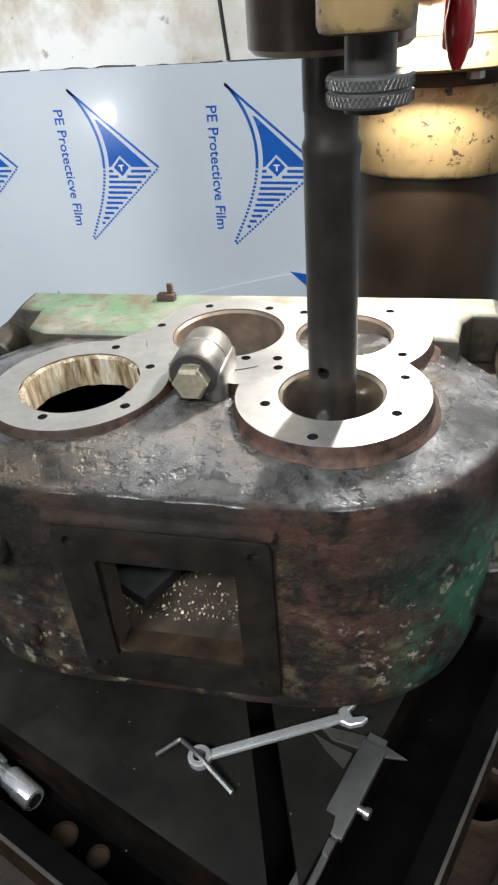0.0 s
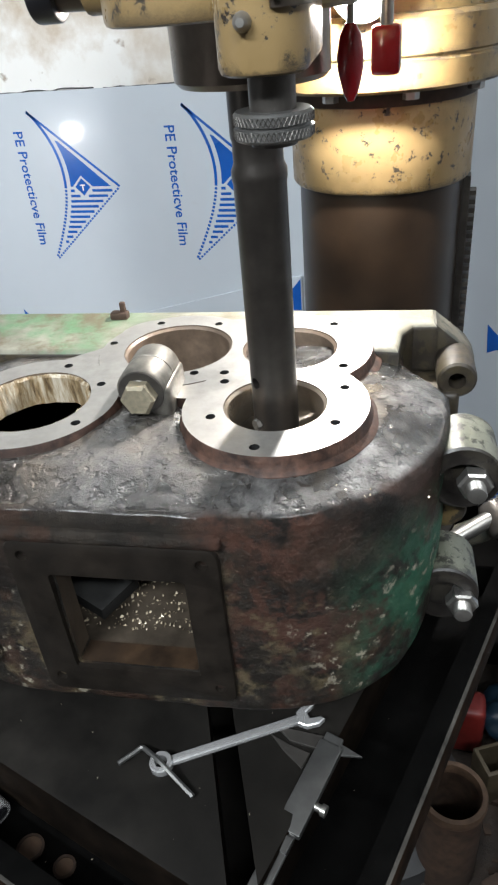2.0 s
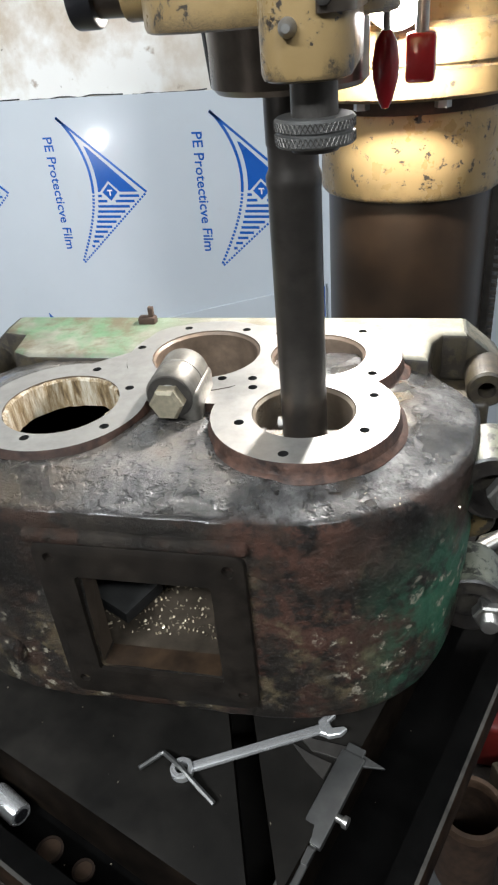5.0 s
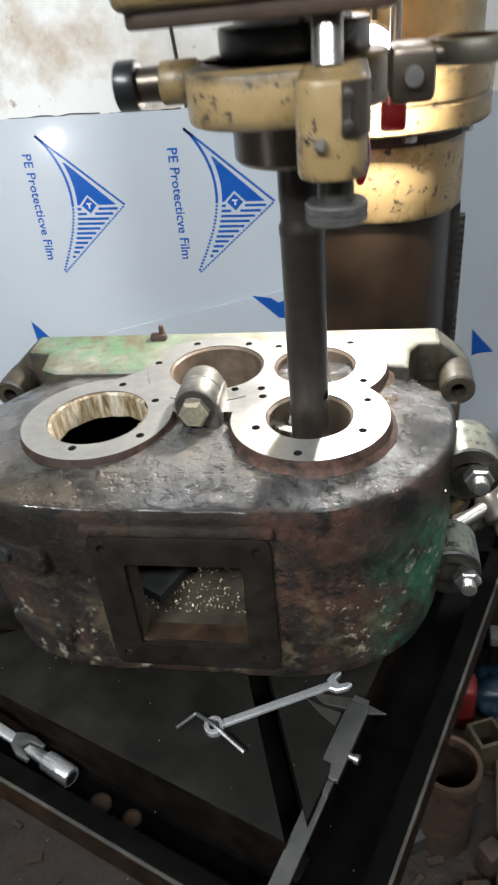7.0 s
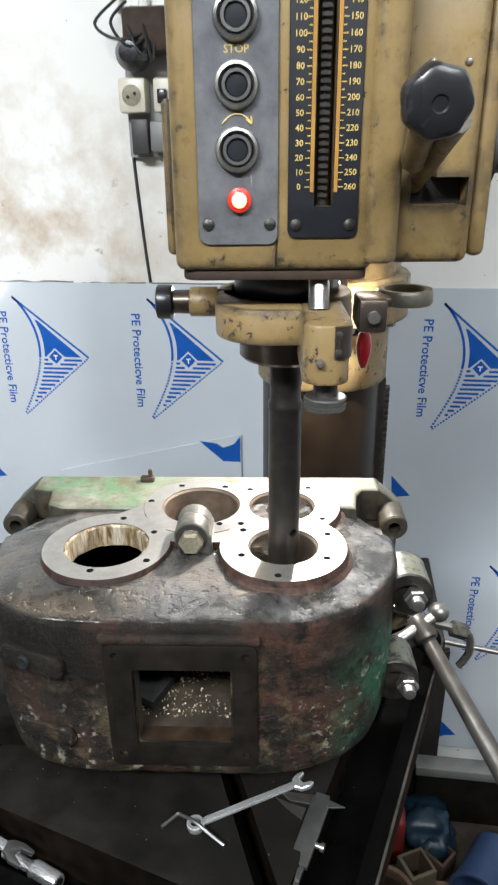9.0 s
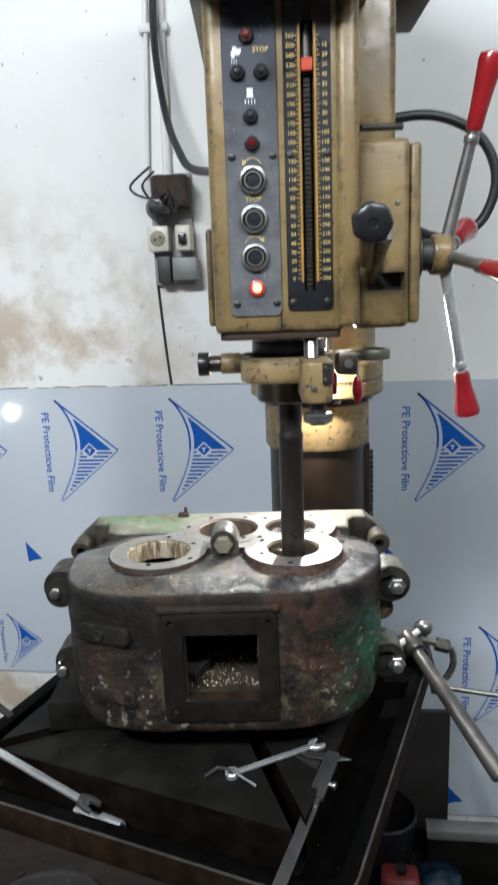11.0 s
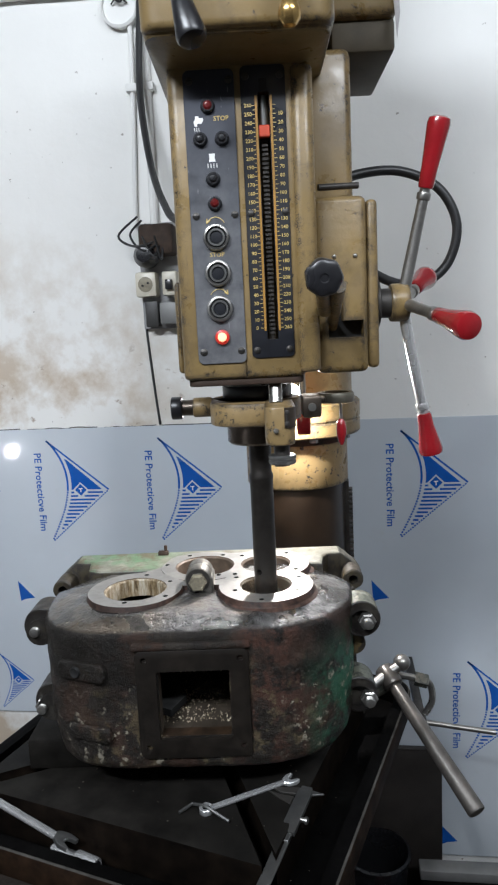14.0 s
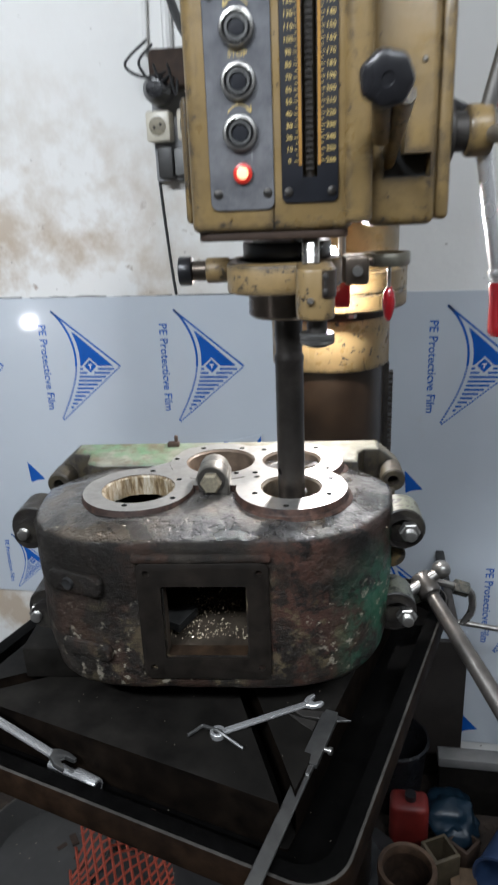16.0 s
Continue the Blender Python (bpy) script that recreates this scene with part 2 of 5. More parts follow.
OCHRE_LUG = chipped_paint("dirty_ochre_iron", (0.11, 0.075, 0.03), (0.02, 0.016, 0.012), 0.52, 0.5)
BLUE = plain("blue_print", (0.012, 0.10, 0.42), 0.25, vary=0.12, scale=20, bump=0)
MACHINED = plain("machined_face", (0.33, 0.322, 0.305), 0.45, 0.75, 0.15, 90, 0.12)
RUST_RIM = plain("red_rusty_rim", (0.058, 0.030, 0.021), 0.55, 0.1, 0.8, 110, 1.0)
BOLT_DIRTY = plain("dirty_bolt_steel", (0.30, 0.265, 0.19), 0.5, 0.45, 0.5, 120, 0.5)


def corroded_material():
    """Pale bore wall eaten into upright streaks."""
    m, nt, b = material("pale_corroded_bore")
    streak = noise_of(nt, 1.0, 6, 0.7, (150, 150, 22))
    c = ramp(nt, streak, (0.34, (0.055, 0.032, 0.016)), (0.46, (0.23, 0.165, 0.085)), (0.60, (0.47, 0.42, 0.33)), (0.75, (0.60, 0.57, 0.50)))
    nt.links.new(c, b.inputs["Base Color"])
    b.inputs["Roughness"].default_value = 0.6
    relief(nt, b, streak, 0.9, 0.004)
    return m


CORRODED = corroded_material()
BORE = plain("brown_bore_wall", (0.15, 0.11, 0.08), 0.45, 0.2, 0.4, 70, 0.3)
BORED = plain("fresh_bored_steel", (0.5, 0.42, 0.33), 0.3, 0.85, 0.2, 90, 0.15)
PLATE_DARK = plain("dark_window_flange", (0.0135, 0.0108, 0.0086), 0.5, 0.0, 0.5, 60, 0.5, gloss=0.22)
SILL = plain("rusty_window_sill", (0.034, 0.020, 0.011), 0.5, 0.1, 0.6, 60, 0.6)
POINTER = plain("orange_red_pointer", (0.55, 0.07, 0.03), 0.4, vary=0.1, bump=0)
LEVER_IRON = plain("brown_lever_iron", (0.115, 0.105, 0.095), 0.45, 0.6, 0.35, 40, 0.35)
CAVITY = plain("oily_inner_wall", (0.075, 0.055, 0.040), 0.45, 0.2, 0.4, 40, 0.4)
CAVITY_FLOOR = plain("wet_inner_floor", (0.082, 0.066, 0.050), 0.3, 0.2, 0.75, 34, 0.6)
CHIP_DULL = plain("dull_steel_chip", (0.25, 0.22, 0.17), 0.4, 0.6, 0.3, 300, 0)
CHIP = plain("bright_steel_chip", (0.80, 0.70, 0.52), 0.25, 0.45, 0.2, 300, 0)
BAR = plain("dark_boring_bar", (0.052, 0.046, 0.041), 0.36, 0.65, 0.4, 45, 0.25)
QUILL = plain("greasy_quill_steel", (0.13, 0.105, 0.085), 0.3, 0.8, 0.4, 25, 0.15)
STEEL = plain("worn_steel", (0.34, 0.33, 0.31), 0.35, 0.9, 0.25, 60, 0.25)
STUB = plain("pitted_stub_steel", (0.17, 0.16, 0.14), 0.46, 0.6, 0.5, 90, 0.6)
CHROME = plain("chromed_steel", (0.78, 0.78, 0.78), 0.27, 0.75, 0.1, 40, 0.05)
TOOL = plain("bright_tool_steel", (0.8, 0.78, 0.74), 0.22, 1.0, 0.1, 80, 0.05)
RIM_STEEL = plain("greasy_olive_steel", (0.15, 0.14, 0.11), 0.42, 0.5, 0.3, 60, 0.25)
DULL = plain("dull_grey_steel", (0.165, 0.165, 0.16), 0.4, 0.8, 0.2, 50, 0.2)
COLUMN = plain("greasy_column", (0.021, 0.0125, 0.007), 0.34, 0.15, 0.7, 14, 0.15)
RACK = plain("dark_rack_steel", (0.06, 0.055, 0.05), 0.45, 0.6, 0.3, 80, 0.3)
TABLE = plain("oily_table_iron", (0.0102, 0.0092, 0.0080), 0.55, 0.0, 0.6, 26, 0.5, gloss=0.08)
TROUGH = plain("near_black_trough", (0.002, 0.0019, 0.0018), 0.6, 0.0, 0.6, 40, 0.6, gloss=0.04)
RIM = plain("worn_rim_iron", (0.052, 0.048, 0.043), 0.5, 0.0, 0.5, 40, 0.4, gloss=0.14)
RUSTY = plain("brown_rust", (0.042, 0.024, 0.015), 0.75, 0.1, 0.5, 50, 0.6)
RED = plain("red_plastic", (0.26, 0.010, 0.014), 0.22, vary=0.12, scale=30, bump=0.03, coat=0.4)
BLACK = plain("black_plastic", (0.014, 0.014, 0.016), 0.3, vary=0.2, scale=50, bump=0.08)
BLACK_PLATE = plain("black_scale_plate", (0.012, 0.013, 0.017), 0.35, vary=0.3, scale=50, bump=0.05)
PANEL = panel_material()
HOLE_SHADE = plain("black_hole_shade", (0.006, 0.006, 0.006), 0.7, bump=0)
ORANGE = plain("orange_scale_strip", (0.34, 0.175, 0.036), 0.4, vary=0.2, bump=0)
GOLD = plain("gold_lettering", (0.55, 0.40, 0.13), 0.45, vary=0.15, bump=0)
WHITE = plain("white_marking", (0.75, 0.75, 0.73), 0.5, vary=0.08, bump=0)
DARK_RED = plain("dark_red_lens", (0.10, 0.010, 0.010), 0.2, vary=0.1, bump=0)
GLOW = plain("lit_red_lens", (0.9, 0.35, 0.2), 0.3, vary=0.05, bump=0, emit=(1.0, 0.40, 0.22, 2.6))
GLOW_RING = plain("red_lens_ring", (0.5, 0.03, 0.02), 0.3, vary=0.05, bump=0, emit=(1.0, 0.06, 0.03, 0.12))
LED = plain("white_led", (0.9, 0.9, 0.9), 0.4, vary=0, bump=0, emit=(0.95, 0.97, 1.0, 40))
BULB = plain("white_bulb", (0.9, 0.9, 0.9), 0.4, vary=0, bump=0, emit=(0.95, 0.97, 1.0, 90))
TUBE = plain("lit_tube", (0.9, 0.9, 0.9), 0.4, vary=0, bump=0, emit=(1, 0.98, 0.95, 4))
TAPE = plain("pale_torn_tape", (0.42, 0.40, 0.40), 0.35, vary=0.25, scale=40, bump=0.3)
BRASS = plain("brass_knob", (0.50, 0.33, 0.12), 0.25, 0.9, 0.15, 40, 0.05)
CABLE = plain("black_cable", (0.016, 0.016, 0.017), 0.45, vary=0.2, bump=0.1)
GREY_BOX = plain("grey_painted_box", (0.042, 0.041, 0.039), 0.5, vary=0.15, bump=0.1)
IVORY_SHADED = plain("shaded_ivory_plastic", (0.30, 0.265, 0.19), 0.5, vary=0.4, scale=60, bump=0.1)
IVORY = plain("ivory_plastic", (0.62, 0.58, 0.48), 0.4, vary=0.1, bump=0.05)
CEILING = plain("plain_ceiling", (0.45, 0.45, 0.45), 0.8, vary=0.06, scale=6, bump=0.2)
BLUE_BAG = plain("blue_plastic", (0.006, 0.020, 0.036), 0.4, vary=0.4, scale=25, bump=0.5)
RED_CLOTH = plain("red_plastic_can", (0.16, 0.014, 0.011), 0.5, vary=0.3, scale=20, bump=0.2)
MESH_RED = plain("red_net", (0.30, 0.055, 0.03), 0.6, vary=0.3, bump=0.2)
WOOD = plain("dirty_wood", (0.11, 0.072, 0.042), 0.7, vary=0.35, scale=30, bump=0.3)
RED_DULL = plain("dull_red_plastic", (0.105, 0.027, 0.021), 0.5, vary=0.3, scale=20, bump=0.2)
OLIVE = plain("olive_painted_steel", (0.07, 0.055, 0.033), 0.6, 0.1, 0.35, 30, 0.3)
RUST_PALE = plain("pale_rust", (0.085, 0.05, 0.03), 0.7, 0.1, 0.4, 50, 0.4)
BLUE_FADED = plain("faded_blue_plastic", (0.02, 0.042, 0.10), 0.5, vary=0.2, bump=0.1)
DARK_SLAB = plain("dark_brown_slab", (0.034, 0.029, 0.026), 0.5, vary=0.3, scale=12, bump=0.15)
SHELF = plain("pale_grey_ledge", (0.22, 0.22, 0.215), 0.45, 0.3, 0.2, 20, 0.1)
DARK_GREY = plain("dark_grey_paint", (0.03, 0.03, 0.031), 0.55, vary=0.25, bump=0.15)


# ---- shapes ----
def link(name, bm, mat, parent=None, label="", smooth=True):
    me = bpy.data.meshes.new(name)
    bm.normal_update()
    if smooth:
        for f in bm.faces:
            f.smooth = True
        for e in bm.edges:
            if len(e.link_faces) == 2 and e.calc_face_angle(0) > 0.6:
                e.smooth = False
    bm.to_mesh(me)
    bm.free()
    for m in mat if isinstance(mat, (list, tuple)) else (mat,):
        me.materials.append(m)
    ob = new(name, me)
    if parent:
        ob.parent = parent
    if label:
        ob["label"] = label
    return ob


def part(name, bm, mat, parent, label=""):
    return link(name, bm, mat, parent, label)


def thing(name, label, category, m=None, group="", kind=""):
    ob = new(name)
    ob.empty_display_size = 0.05
    if m is not None:
        ob.matrix_world = m
    return tagged(ob, label, category, group, kind)


def box(x0, x1, y0, y1, z0, z1, bevel=0.0, seg=2, bm=None):
    bm2 = bmesh.new()
    bmesh.ops.create_cube(bm2, size=1)
    for v in bm2.verts:
        v.co = Vector(((x0 + x1) / 2 + v.co.x * (x1 - x0), (y0 + y1) / 2 + v.co.y * (y1 - y0), (z0 + z1) / 2 + v.co.z * (z1 - z0)))
    if bevel:
        bmesh.ops.bevel(bm2, geom=bm2.edges[:], offset=bevel, segments=seg, affect="EDGES", profile=0.5)
    return join(bm, bm2)


def join(bm, bm2):
    if bm is None:
        return bm2
    me = bpy.data.meshes.new("tmp")
    bm2.to_mesh(me)
    bm2.free()
    bm.from_mesh(me)
    bpy.data.meshes.remove(me)
    return bm


def turned(profile, seg=32, base=None, axis="Z", bm=None):
    """A solid of revolution from (radius, height) pairs, moved by base (a matrix or a place)."""
    bm2 = bmesh.new()
    rings = []
    for r, h in profile:
        if r < 1e-6:
            rings.append([bm2.verts.new((0, 0, h))])
        else:
            rings.append([bm2.verts.new((r * math.cos(2 * math.pi * k / seg), r * math.sin(2 * math.pi * k / seg), h)) for k in range(seg)])
    for a, b in zip(rings, rings[1:]):
        for k in range(seg):
            q = [a[k % len(a)], a[(k + 1) % seg % len(a)], b[(k + 1) % seg % len(b)], b[k % len(b)]]
            q = list(dict.fromkeys(q))
            if len(q) > 2:
                bm2.faces.new(q)
    for ring, flip in ((rings[0], True), (rings[-1], False)):
        if len(ring) > 2 and profile[0] != profile[-1]:
            bm2.faces.new(ring[::-1] if flip else ring)
    if axis == "Y":
        bm2.transform(Matrix.Rotation(radians(-90), 4, "X"))
    elif axis == "X":
        bm2.transform(Matrix.Rotation(radians(90), 4, "Y"))
    if base is not None:
        bm2.transform(base if isinstance(base, Matrix) else Matrix.Translation(base))
    bmesh.ops.remove_doubles(bm2, verts=bm2.verts[:], dist=1e-7)
    bmesh.ops.recalc_face_normals(bm2, faces=bm2.faces[:])
    return join(bm, bm2)


def rod(p0, p1, r0, r1=None, seg=20, round_=0.0, bm=None):
    """A round bar from p0 to p1."""
    p0, p1 = Vector(p0), Vector(p1)
    r1 = r0 if r1 is None else r1
    d = (p1 - p0).length
    m = Matrix.Translation(p0) @ (p1 - p0).to_track_quat("Z", "Y").to_matrix().to_4x4()
    e = round_
    prof = [(r0, 0), (r1, d)] if not e else [(0, 0), (r0 - e, 0), (r0 - e * 0.3, e * 0.3), (r0, e), (r1, d - e), (r1 - e * 0.3, d - e * 0.3), (r1 - e, d), (0, d)]
    return turned(prof, seg, m, bm=bm)


def tube_along(points, r, seg=10, bm=None):
    """A round cable or bar through the points, smoothed."""
    pts = [Vector(p) for p in points]
    path = []
    for i in range(len(pts) - 1):
        a, b, c, d = pts[max(i - 1, 0)], pts[i], pts[i + 1], pts[min(i + 2, len(pts) - 1)]
        for k in range(6):
            t = k / 6
            path.append(0.5 * (2 * b + (c - a) * t + (2 * a - 5 * b + 4 * c - d) * t * t + (3 * b - a - 3 * c + d) * t ** 3))
    path.append(pts[-1])
    bm2 = bmesh.new()
    rings, side = [], Vector((0.3, 0.5, 0.81)).normalized()
    for i, p in enumerate(path):
        d = (path[min(i + 1, len(path) - 1)] - path[max(i - 1, 0)]).normalized()
        side = (side - d * side.dot(d)).normalized()
        up = d.cross(side)
        rings.append([bm2.verts.new(p + r * (math.cos(2 * math.pi * k / seg) * side + math.sin(2 * math.pi * k / seg) * up)) for k in range(seg)])
    for a, b in zip(rings, rings[1:]):
        for k in range(seg):
            bm2.faces.new((a[k], a[(k + 1) % seg], b[(k + 1) % seg], b[k]))
    bm2.faces.new(rings[0][::-1])
    bm2.faces.new(rings[-1])
    bmesh.ops.recalc_face_normals(bm2, faces=bm2.faces[:])
    return join(bm, bm2)


def prism(outline, z0, z1, bevel=0.0, seg=2, bm=None):
    """An outline in the xy plane, raised from z0 to z1."""
    bm2 = bmesh.new()
    low = [bm2.verts.new((x, y, z0)) for x, y in outline]
    high = [bm2.verts.new((x, y, z1)) for x, y in outline]
    n = len(outline)
    top, bot = bm2.faces.new(high), bm2.faces.new(low[::-1])
    for k in range(n):
        bm2.faces.new((low[k], low[(k + 1) % n], high[(k + 1) % n], high[k]))
    bmesh.ops.recalc_face_normals(bm2, faces=bm2.faces[:])
    if bevel:
        edges = list({e for f in (top, bot) for e in f.edges})
        bmesh.ops.bevel(bm2, geom=edges, offset=bevel, segments=seg, affect="EDGES", profile=0.5)
    return join(bm, bm2)


def rounded(x0, x1, y0, y1, radii, seg=8):
    """A rectangle with rounded corners; radii: front left, front right, back right, back left."""
    pts = []
    for (cx, cy, sx, sy, a0), r in zip(((x0, y0, 1, 1, 180), (x1, y0, -1, 1, 270), (x1, y1, -1, -1, 0), (x0, y1, 1, -1, 90)), radii):
        for k in range(seg + 1):
            a = radians(a0 + 90 * k / seg)
            pts.append((cx + sx * r + r * math.cos(a), cy + sy * r + r * math.sin(a)))
    return pts


def upright(bm, m):
    bm.transform(m)
    return bm


def carve(bm, cutters, op="DIFFERENCE"):
    """The solid less (or with) the cutters, as a new bmesh."""
    def temp(b):
        me = bpy.data.meshes.new("tmp")
        b.to_mesh(me)
        b.free()
        return new("tmp", me)
    body, tools = temp(bm), [temp(c) for c in cutters]
    for t in tools:
        mod = body.modifiers.new("cut", "BOOLEAN")
        mod.operation, mod.object, mod.solver = op, t, "EXACT"
    dg = bpy.context.evaluated_depsgraph_get()
    out = bmesh.new()
    me = body.evaluated_get(dg).to_mesh()
    out.from_mesh(me)
    body.evaluated_get(dg).to_mesh_clear()
    for o in (body, *tools):
        me = o.data
        bpy.data.objects.remove(o)
        bpy.data.meshes.remove(me)
    return out


def lettering(words, size, m, mat, name, parent, depth=0.0002, label=""):
    """Raised letters of the built-in font, as a mesh."""
    cu = bpy.data.curves.new("tmp", "FONT")
    cu.body, cu.size, cu.extrude, cu.align_x, cu.align_y = words, size, depth, "CENTER", "CENTER"
    cu.resolution_u = 2
    cu.offset = 0.012 * size
    ob = new("tmp", cu)
    dg = bpy.context.evaluated_depsgraph_get()
    me = bpy.data.meshes.new_from_object(ob.evaluated_get(dg))
    bpy.data.objects.remove(ob)
    bpy.data.curves.remove(cu)
    me.transform(m)
    me.materials.clear()
    me.materials.append(mat)
    out = new(name, me)
    out.parent = parent
    if label:
        out["label"] = label
    return out


def roughen(bm, size, scale, seed=0.0):
    for v in bm.verts:
        v.co += v.normal * size * noise.noise(v.co * scale + Vector((seed, 0, 0)))
    return bm


FACE = Matrix.Rotation(radians(90), 4, "X")  # lays the xy plane upright, facing -y

# ---- the room ----
FLOOR_Z, WALL_Y, TOP_Z = 0.0, 1.30, 3.10
tagged(link("floor", box(-3.2, 2.6, -3.2, 1.5, FLOOR_Z - 0.1, FLOOR_Z), FLOOR), "dirty brown concrete workshop floor with oil and chips", "floor", kind="structure")
tagged(link("wall_north", box(-3.2, 2.6, WALL_Y + 0.004, WALL_Y + 0.2, FLOOR_Z, TOP_Z), WALL), "white painted wall with brown stains and specks", "wall", kind="structure")
tagged(link("wall_south", box(-3.2, 2.6, -3.2, -3.0, FLOOR_Z, TOP_Z), DIM_WALL), "plain grey workshop wall", "wall", kind="structure")
tagged(link("wall_west", box(-3.2, -3.0, -3.0, WALL_Y, FLOOR_Z, TOP_Z), DIM_WALL), "plain grey workshop wall", "wall", kind="structure")
tagged(link("wall_east", box(2.4, 2.6, -3.0, WALL_Y, FLOOR_Z, TOP_Z), DIM_WALL), "plain grey workshop wall", "wall", kind="structure")
tagged(link("ceiling", box(-3.2, 2.6, -3.2, 1.5, TOP_Z, TOP_Z + 0.1), CEILING), "plain pale workshop ceiling", "ceiling", kind="structure")
for x, y in ((-0.75, -1.45), (1.1, -1.2)):
    fix = thing("ceiling_light", "long white tube light fixed under the ceiling", "ceiling light", pose(x, y, 3.05), "ceiling lights")
    part("housing", box(-0.64, 0.64, -0.07, 0.07, 0.012, 0.05, 0.008), WHITE, fix)
    part("tube", rod((-0.6, 0, 0.008), (0.6, 0, 0.008), 0.013), TUBE, fix, "lit white tube")
bulb = thing("bench_lamp", "white round bulb lamp glowing on a tall stand", "lamp", pose(-2.31, -1.79, FLOOR_Z))
part("bulb", turned([(0, 0.74), (0.033, 0.75), (0.05, 0.79), (0.04, 0.825), (0, 0.84)], 20), BULB, bulb, "glowing round bulb")
part("stand", rod((0, 0, 0.02), (0, 0, 0.745), 0.012), DARK_GREY, bulb)
part("foot", turned([(0, 0), (0.1, 0), (0.1, 0.015), (0, 0.022)], 24), DARK_GREY, bulb)


# ---- film-covered sheets on the wall ----
def motif(parent, x, z, y, size=1.0, fade=False, words=True):
    """The printed sail mark: an upper blue sail, stripes below, outlines and the line of words beside it."""
    m = Matrix.Translation((x, y, z)) @ Matrix.Diagonal((size, 1, size, 1))

    def flat(polys, name, thick=0.0003):
        bm = bmesh.new()
        for poly in polys:
            a = [bm.verts.new((px, 0, pz)) for px, pz in poly]
            b = [bm.verts.new((px, -thick, pz)) for px, pz in poly]
            n = len(poly)
            bm.faces.new(a), bm.faces.new(b[::-1])
            for k in range(n):
                bm.faces.new((a[k], b[k], b[(k + 1) % n], a[(k + 1) % n]))
        bmesh.ops.recalc_face_normals(bm, faces=bm.faces[:])
        bm.transform(m)
        return part(name, bm, BLUE, parent)

    def left(t):  # the bowed left edge from the tip (t=0) to the foot (t=1)
        return (0.055 * math.sin(math.pi * min(1, t) ** 0.82) - 0.008 * t, -0.288 * t)

    def band(f, t0, t1, w, steps=14):
        one, two = [], []
        for k in range(steps + 1):
            t = t0 + (t1 - t0) * k / steps
            (ax, az), (bx, bz) = f(max(t0, t - 0.01)), f(min(t1, t + 0.01))
            d = Vector((bx - ax, bz - az)).normalized() * w / 2
            x_, z_ = f(t)
            one.append((x_ - d.y, z_ + d.x)), two.append((x_ + d.y, z_ - d.x))
        return [one + two[::-1]]

    def dashed(f, t0, t1, w, n):
        out = []
        for k in range(n):
            a, b = t0 + (t1 - t0) * k / n, t0 + (t1 - t0) * (k + 0.62) / n
            out += band(f, a, b, w, 1)
        return out

    def right_up(t):
        return (0.168 * t, -0.139 * t)

    def right_down(t):
        return (0.168 - 0.175 * t, -0.139 - 0.149 * t)
    flat(band(left, 0.0, 0.49, 0.0055), "outline")
    flat(band(right_up, 0.0, 1.0, 0.0045, 1), "outline")
    tagged(flat(dashed(left, 0.5, 0.98, 0.005, 20), "dash_line"), kind="stuff")
    tagged(flat(dashed(right_down, 0.02, 0.98, 0.004, 30), "dash_line"), kind="stuff")
    # the solid sail, notched for the lozenge
    edge = [(left(t)[0] + 0.011, left(t)[1]) for t in (0.18 + 0.3 * k / 10 for k in range(11))]
    base_z = edge[-1][1]
    sail = edge + [(0.066, base_z), (0.088, base_z + 0.021), (0.110, base_z), (-base_z / 0.139 * 0.168 - 0.018, base_z), (edge[0][0] + 0.006, edge[0][1] - 0.002)]
    flat([sail], "sail")
    stripes = []
    for k in range(13):
        zt = -0.1435 - 0.0102 * k
        t = -zt / 0.288
        xl = left(t)[0] + 0.010
        xr = 0.168 - (-(zt + 0.139)) / 0.149 * 0.175 - 0.012
        gap = max(0.0, 0.020 - abs(zt + 0.139))
        if xr - xl > 0.006:
            if gap and k < 2:
                stripes += [[(xl, zt), (0.088 - gap - 0.004, zt), (0.088 - gap - 0.004, zt - 0.005), (xl, zt - 0.005)]]
                stripes += [[(0.088 + gap + 0.004, zt), (xr, zt), (xr, zt - 0.005), (0.088 + gap + 0.004, zt - 0.005)]]
            else:
                stripes.append([(xl, zt), (xr, zt), (xr, zt - 0.005), (xl, zt - 0.005)])
    tagged(flat(stripes, "stripe_field"), kind="stuff")
    c = (0.088, -0.139)
    flat([[(c[0] + 0.0165 * math.cos(radians(90 * a)), c[1] + 0.0165 * math.sin(radians(90 * a))) for a in range(4)]], "lozenge")
    bar_, stem_ = (box(c[0] + x0, c[0] + x1, -0.0006, -0.0003, c[1] + z0, c[1] + z1) for x0, x1, z0, z1 in ((-0.0055, 0.0055, 0.0022, 0.0048), (-0.0014, 0.0014, -0.0065, 0.0022)))
    for piece in (bar_, stem_):
        piece.transform(m)
        part("lozenge_mark", piece, WHITE, parent)
    if words:
        turn = Matrix.Translation((x - 0.0295 * size, y - 0.0002, z - 0.144 * size)) @ FACE @ Matrix.Rotation(radians(-90), 4, "Z") @ Matrix.Diagonal((1.0, 1.0, 1, 1))
        lettering("PE Protecticve Film", 0.0284 * size, turn, BLUE, "printed_line", parent)


def film_sheet(name, label, x0, x1, z0, z1, y, thick=0.003):
    root = thing(name, label, "panel", None, "film-covered sheets")
    part("sheet", box(x0, x1, y, y + thick, z0, z1, 0.0008, 1), FILM, root)
    return root


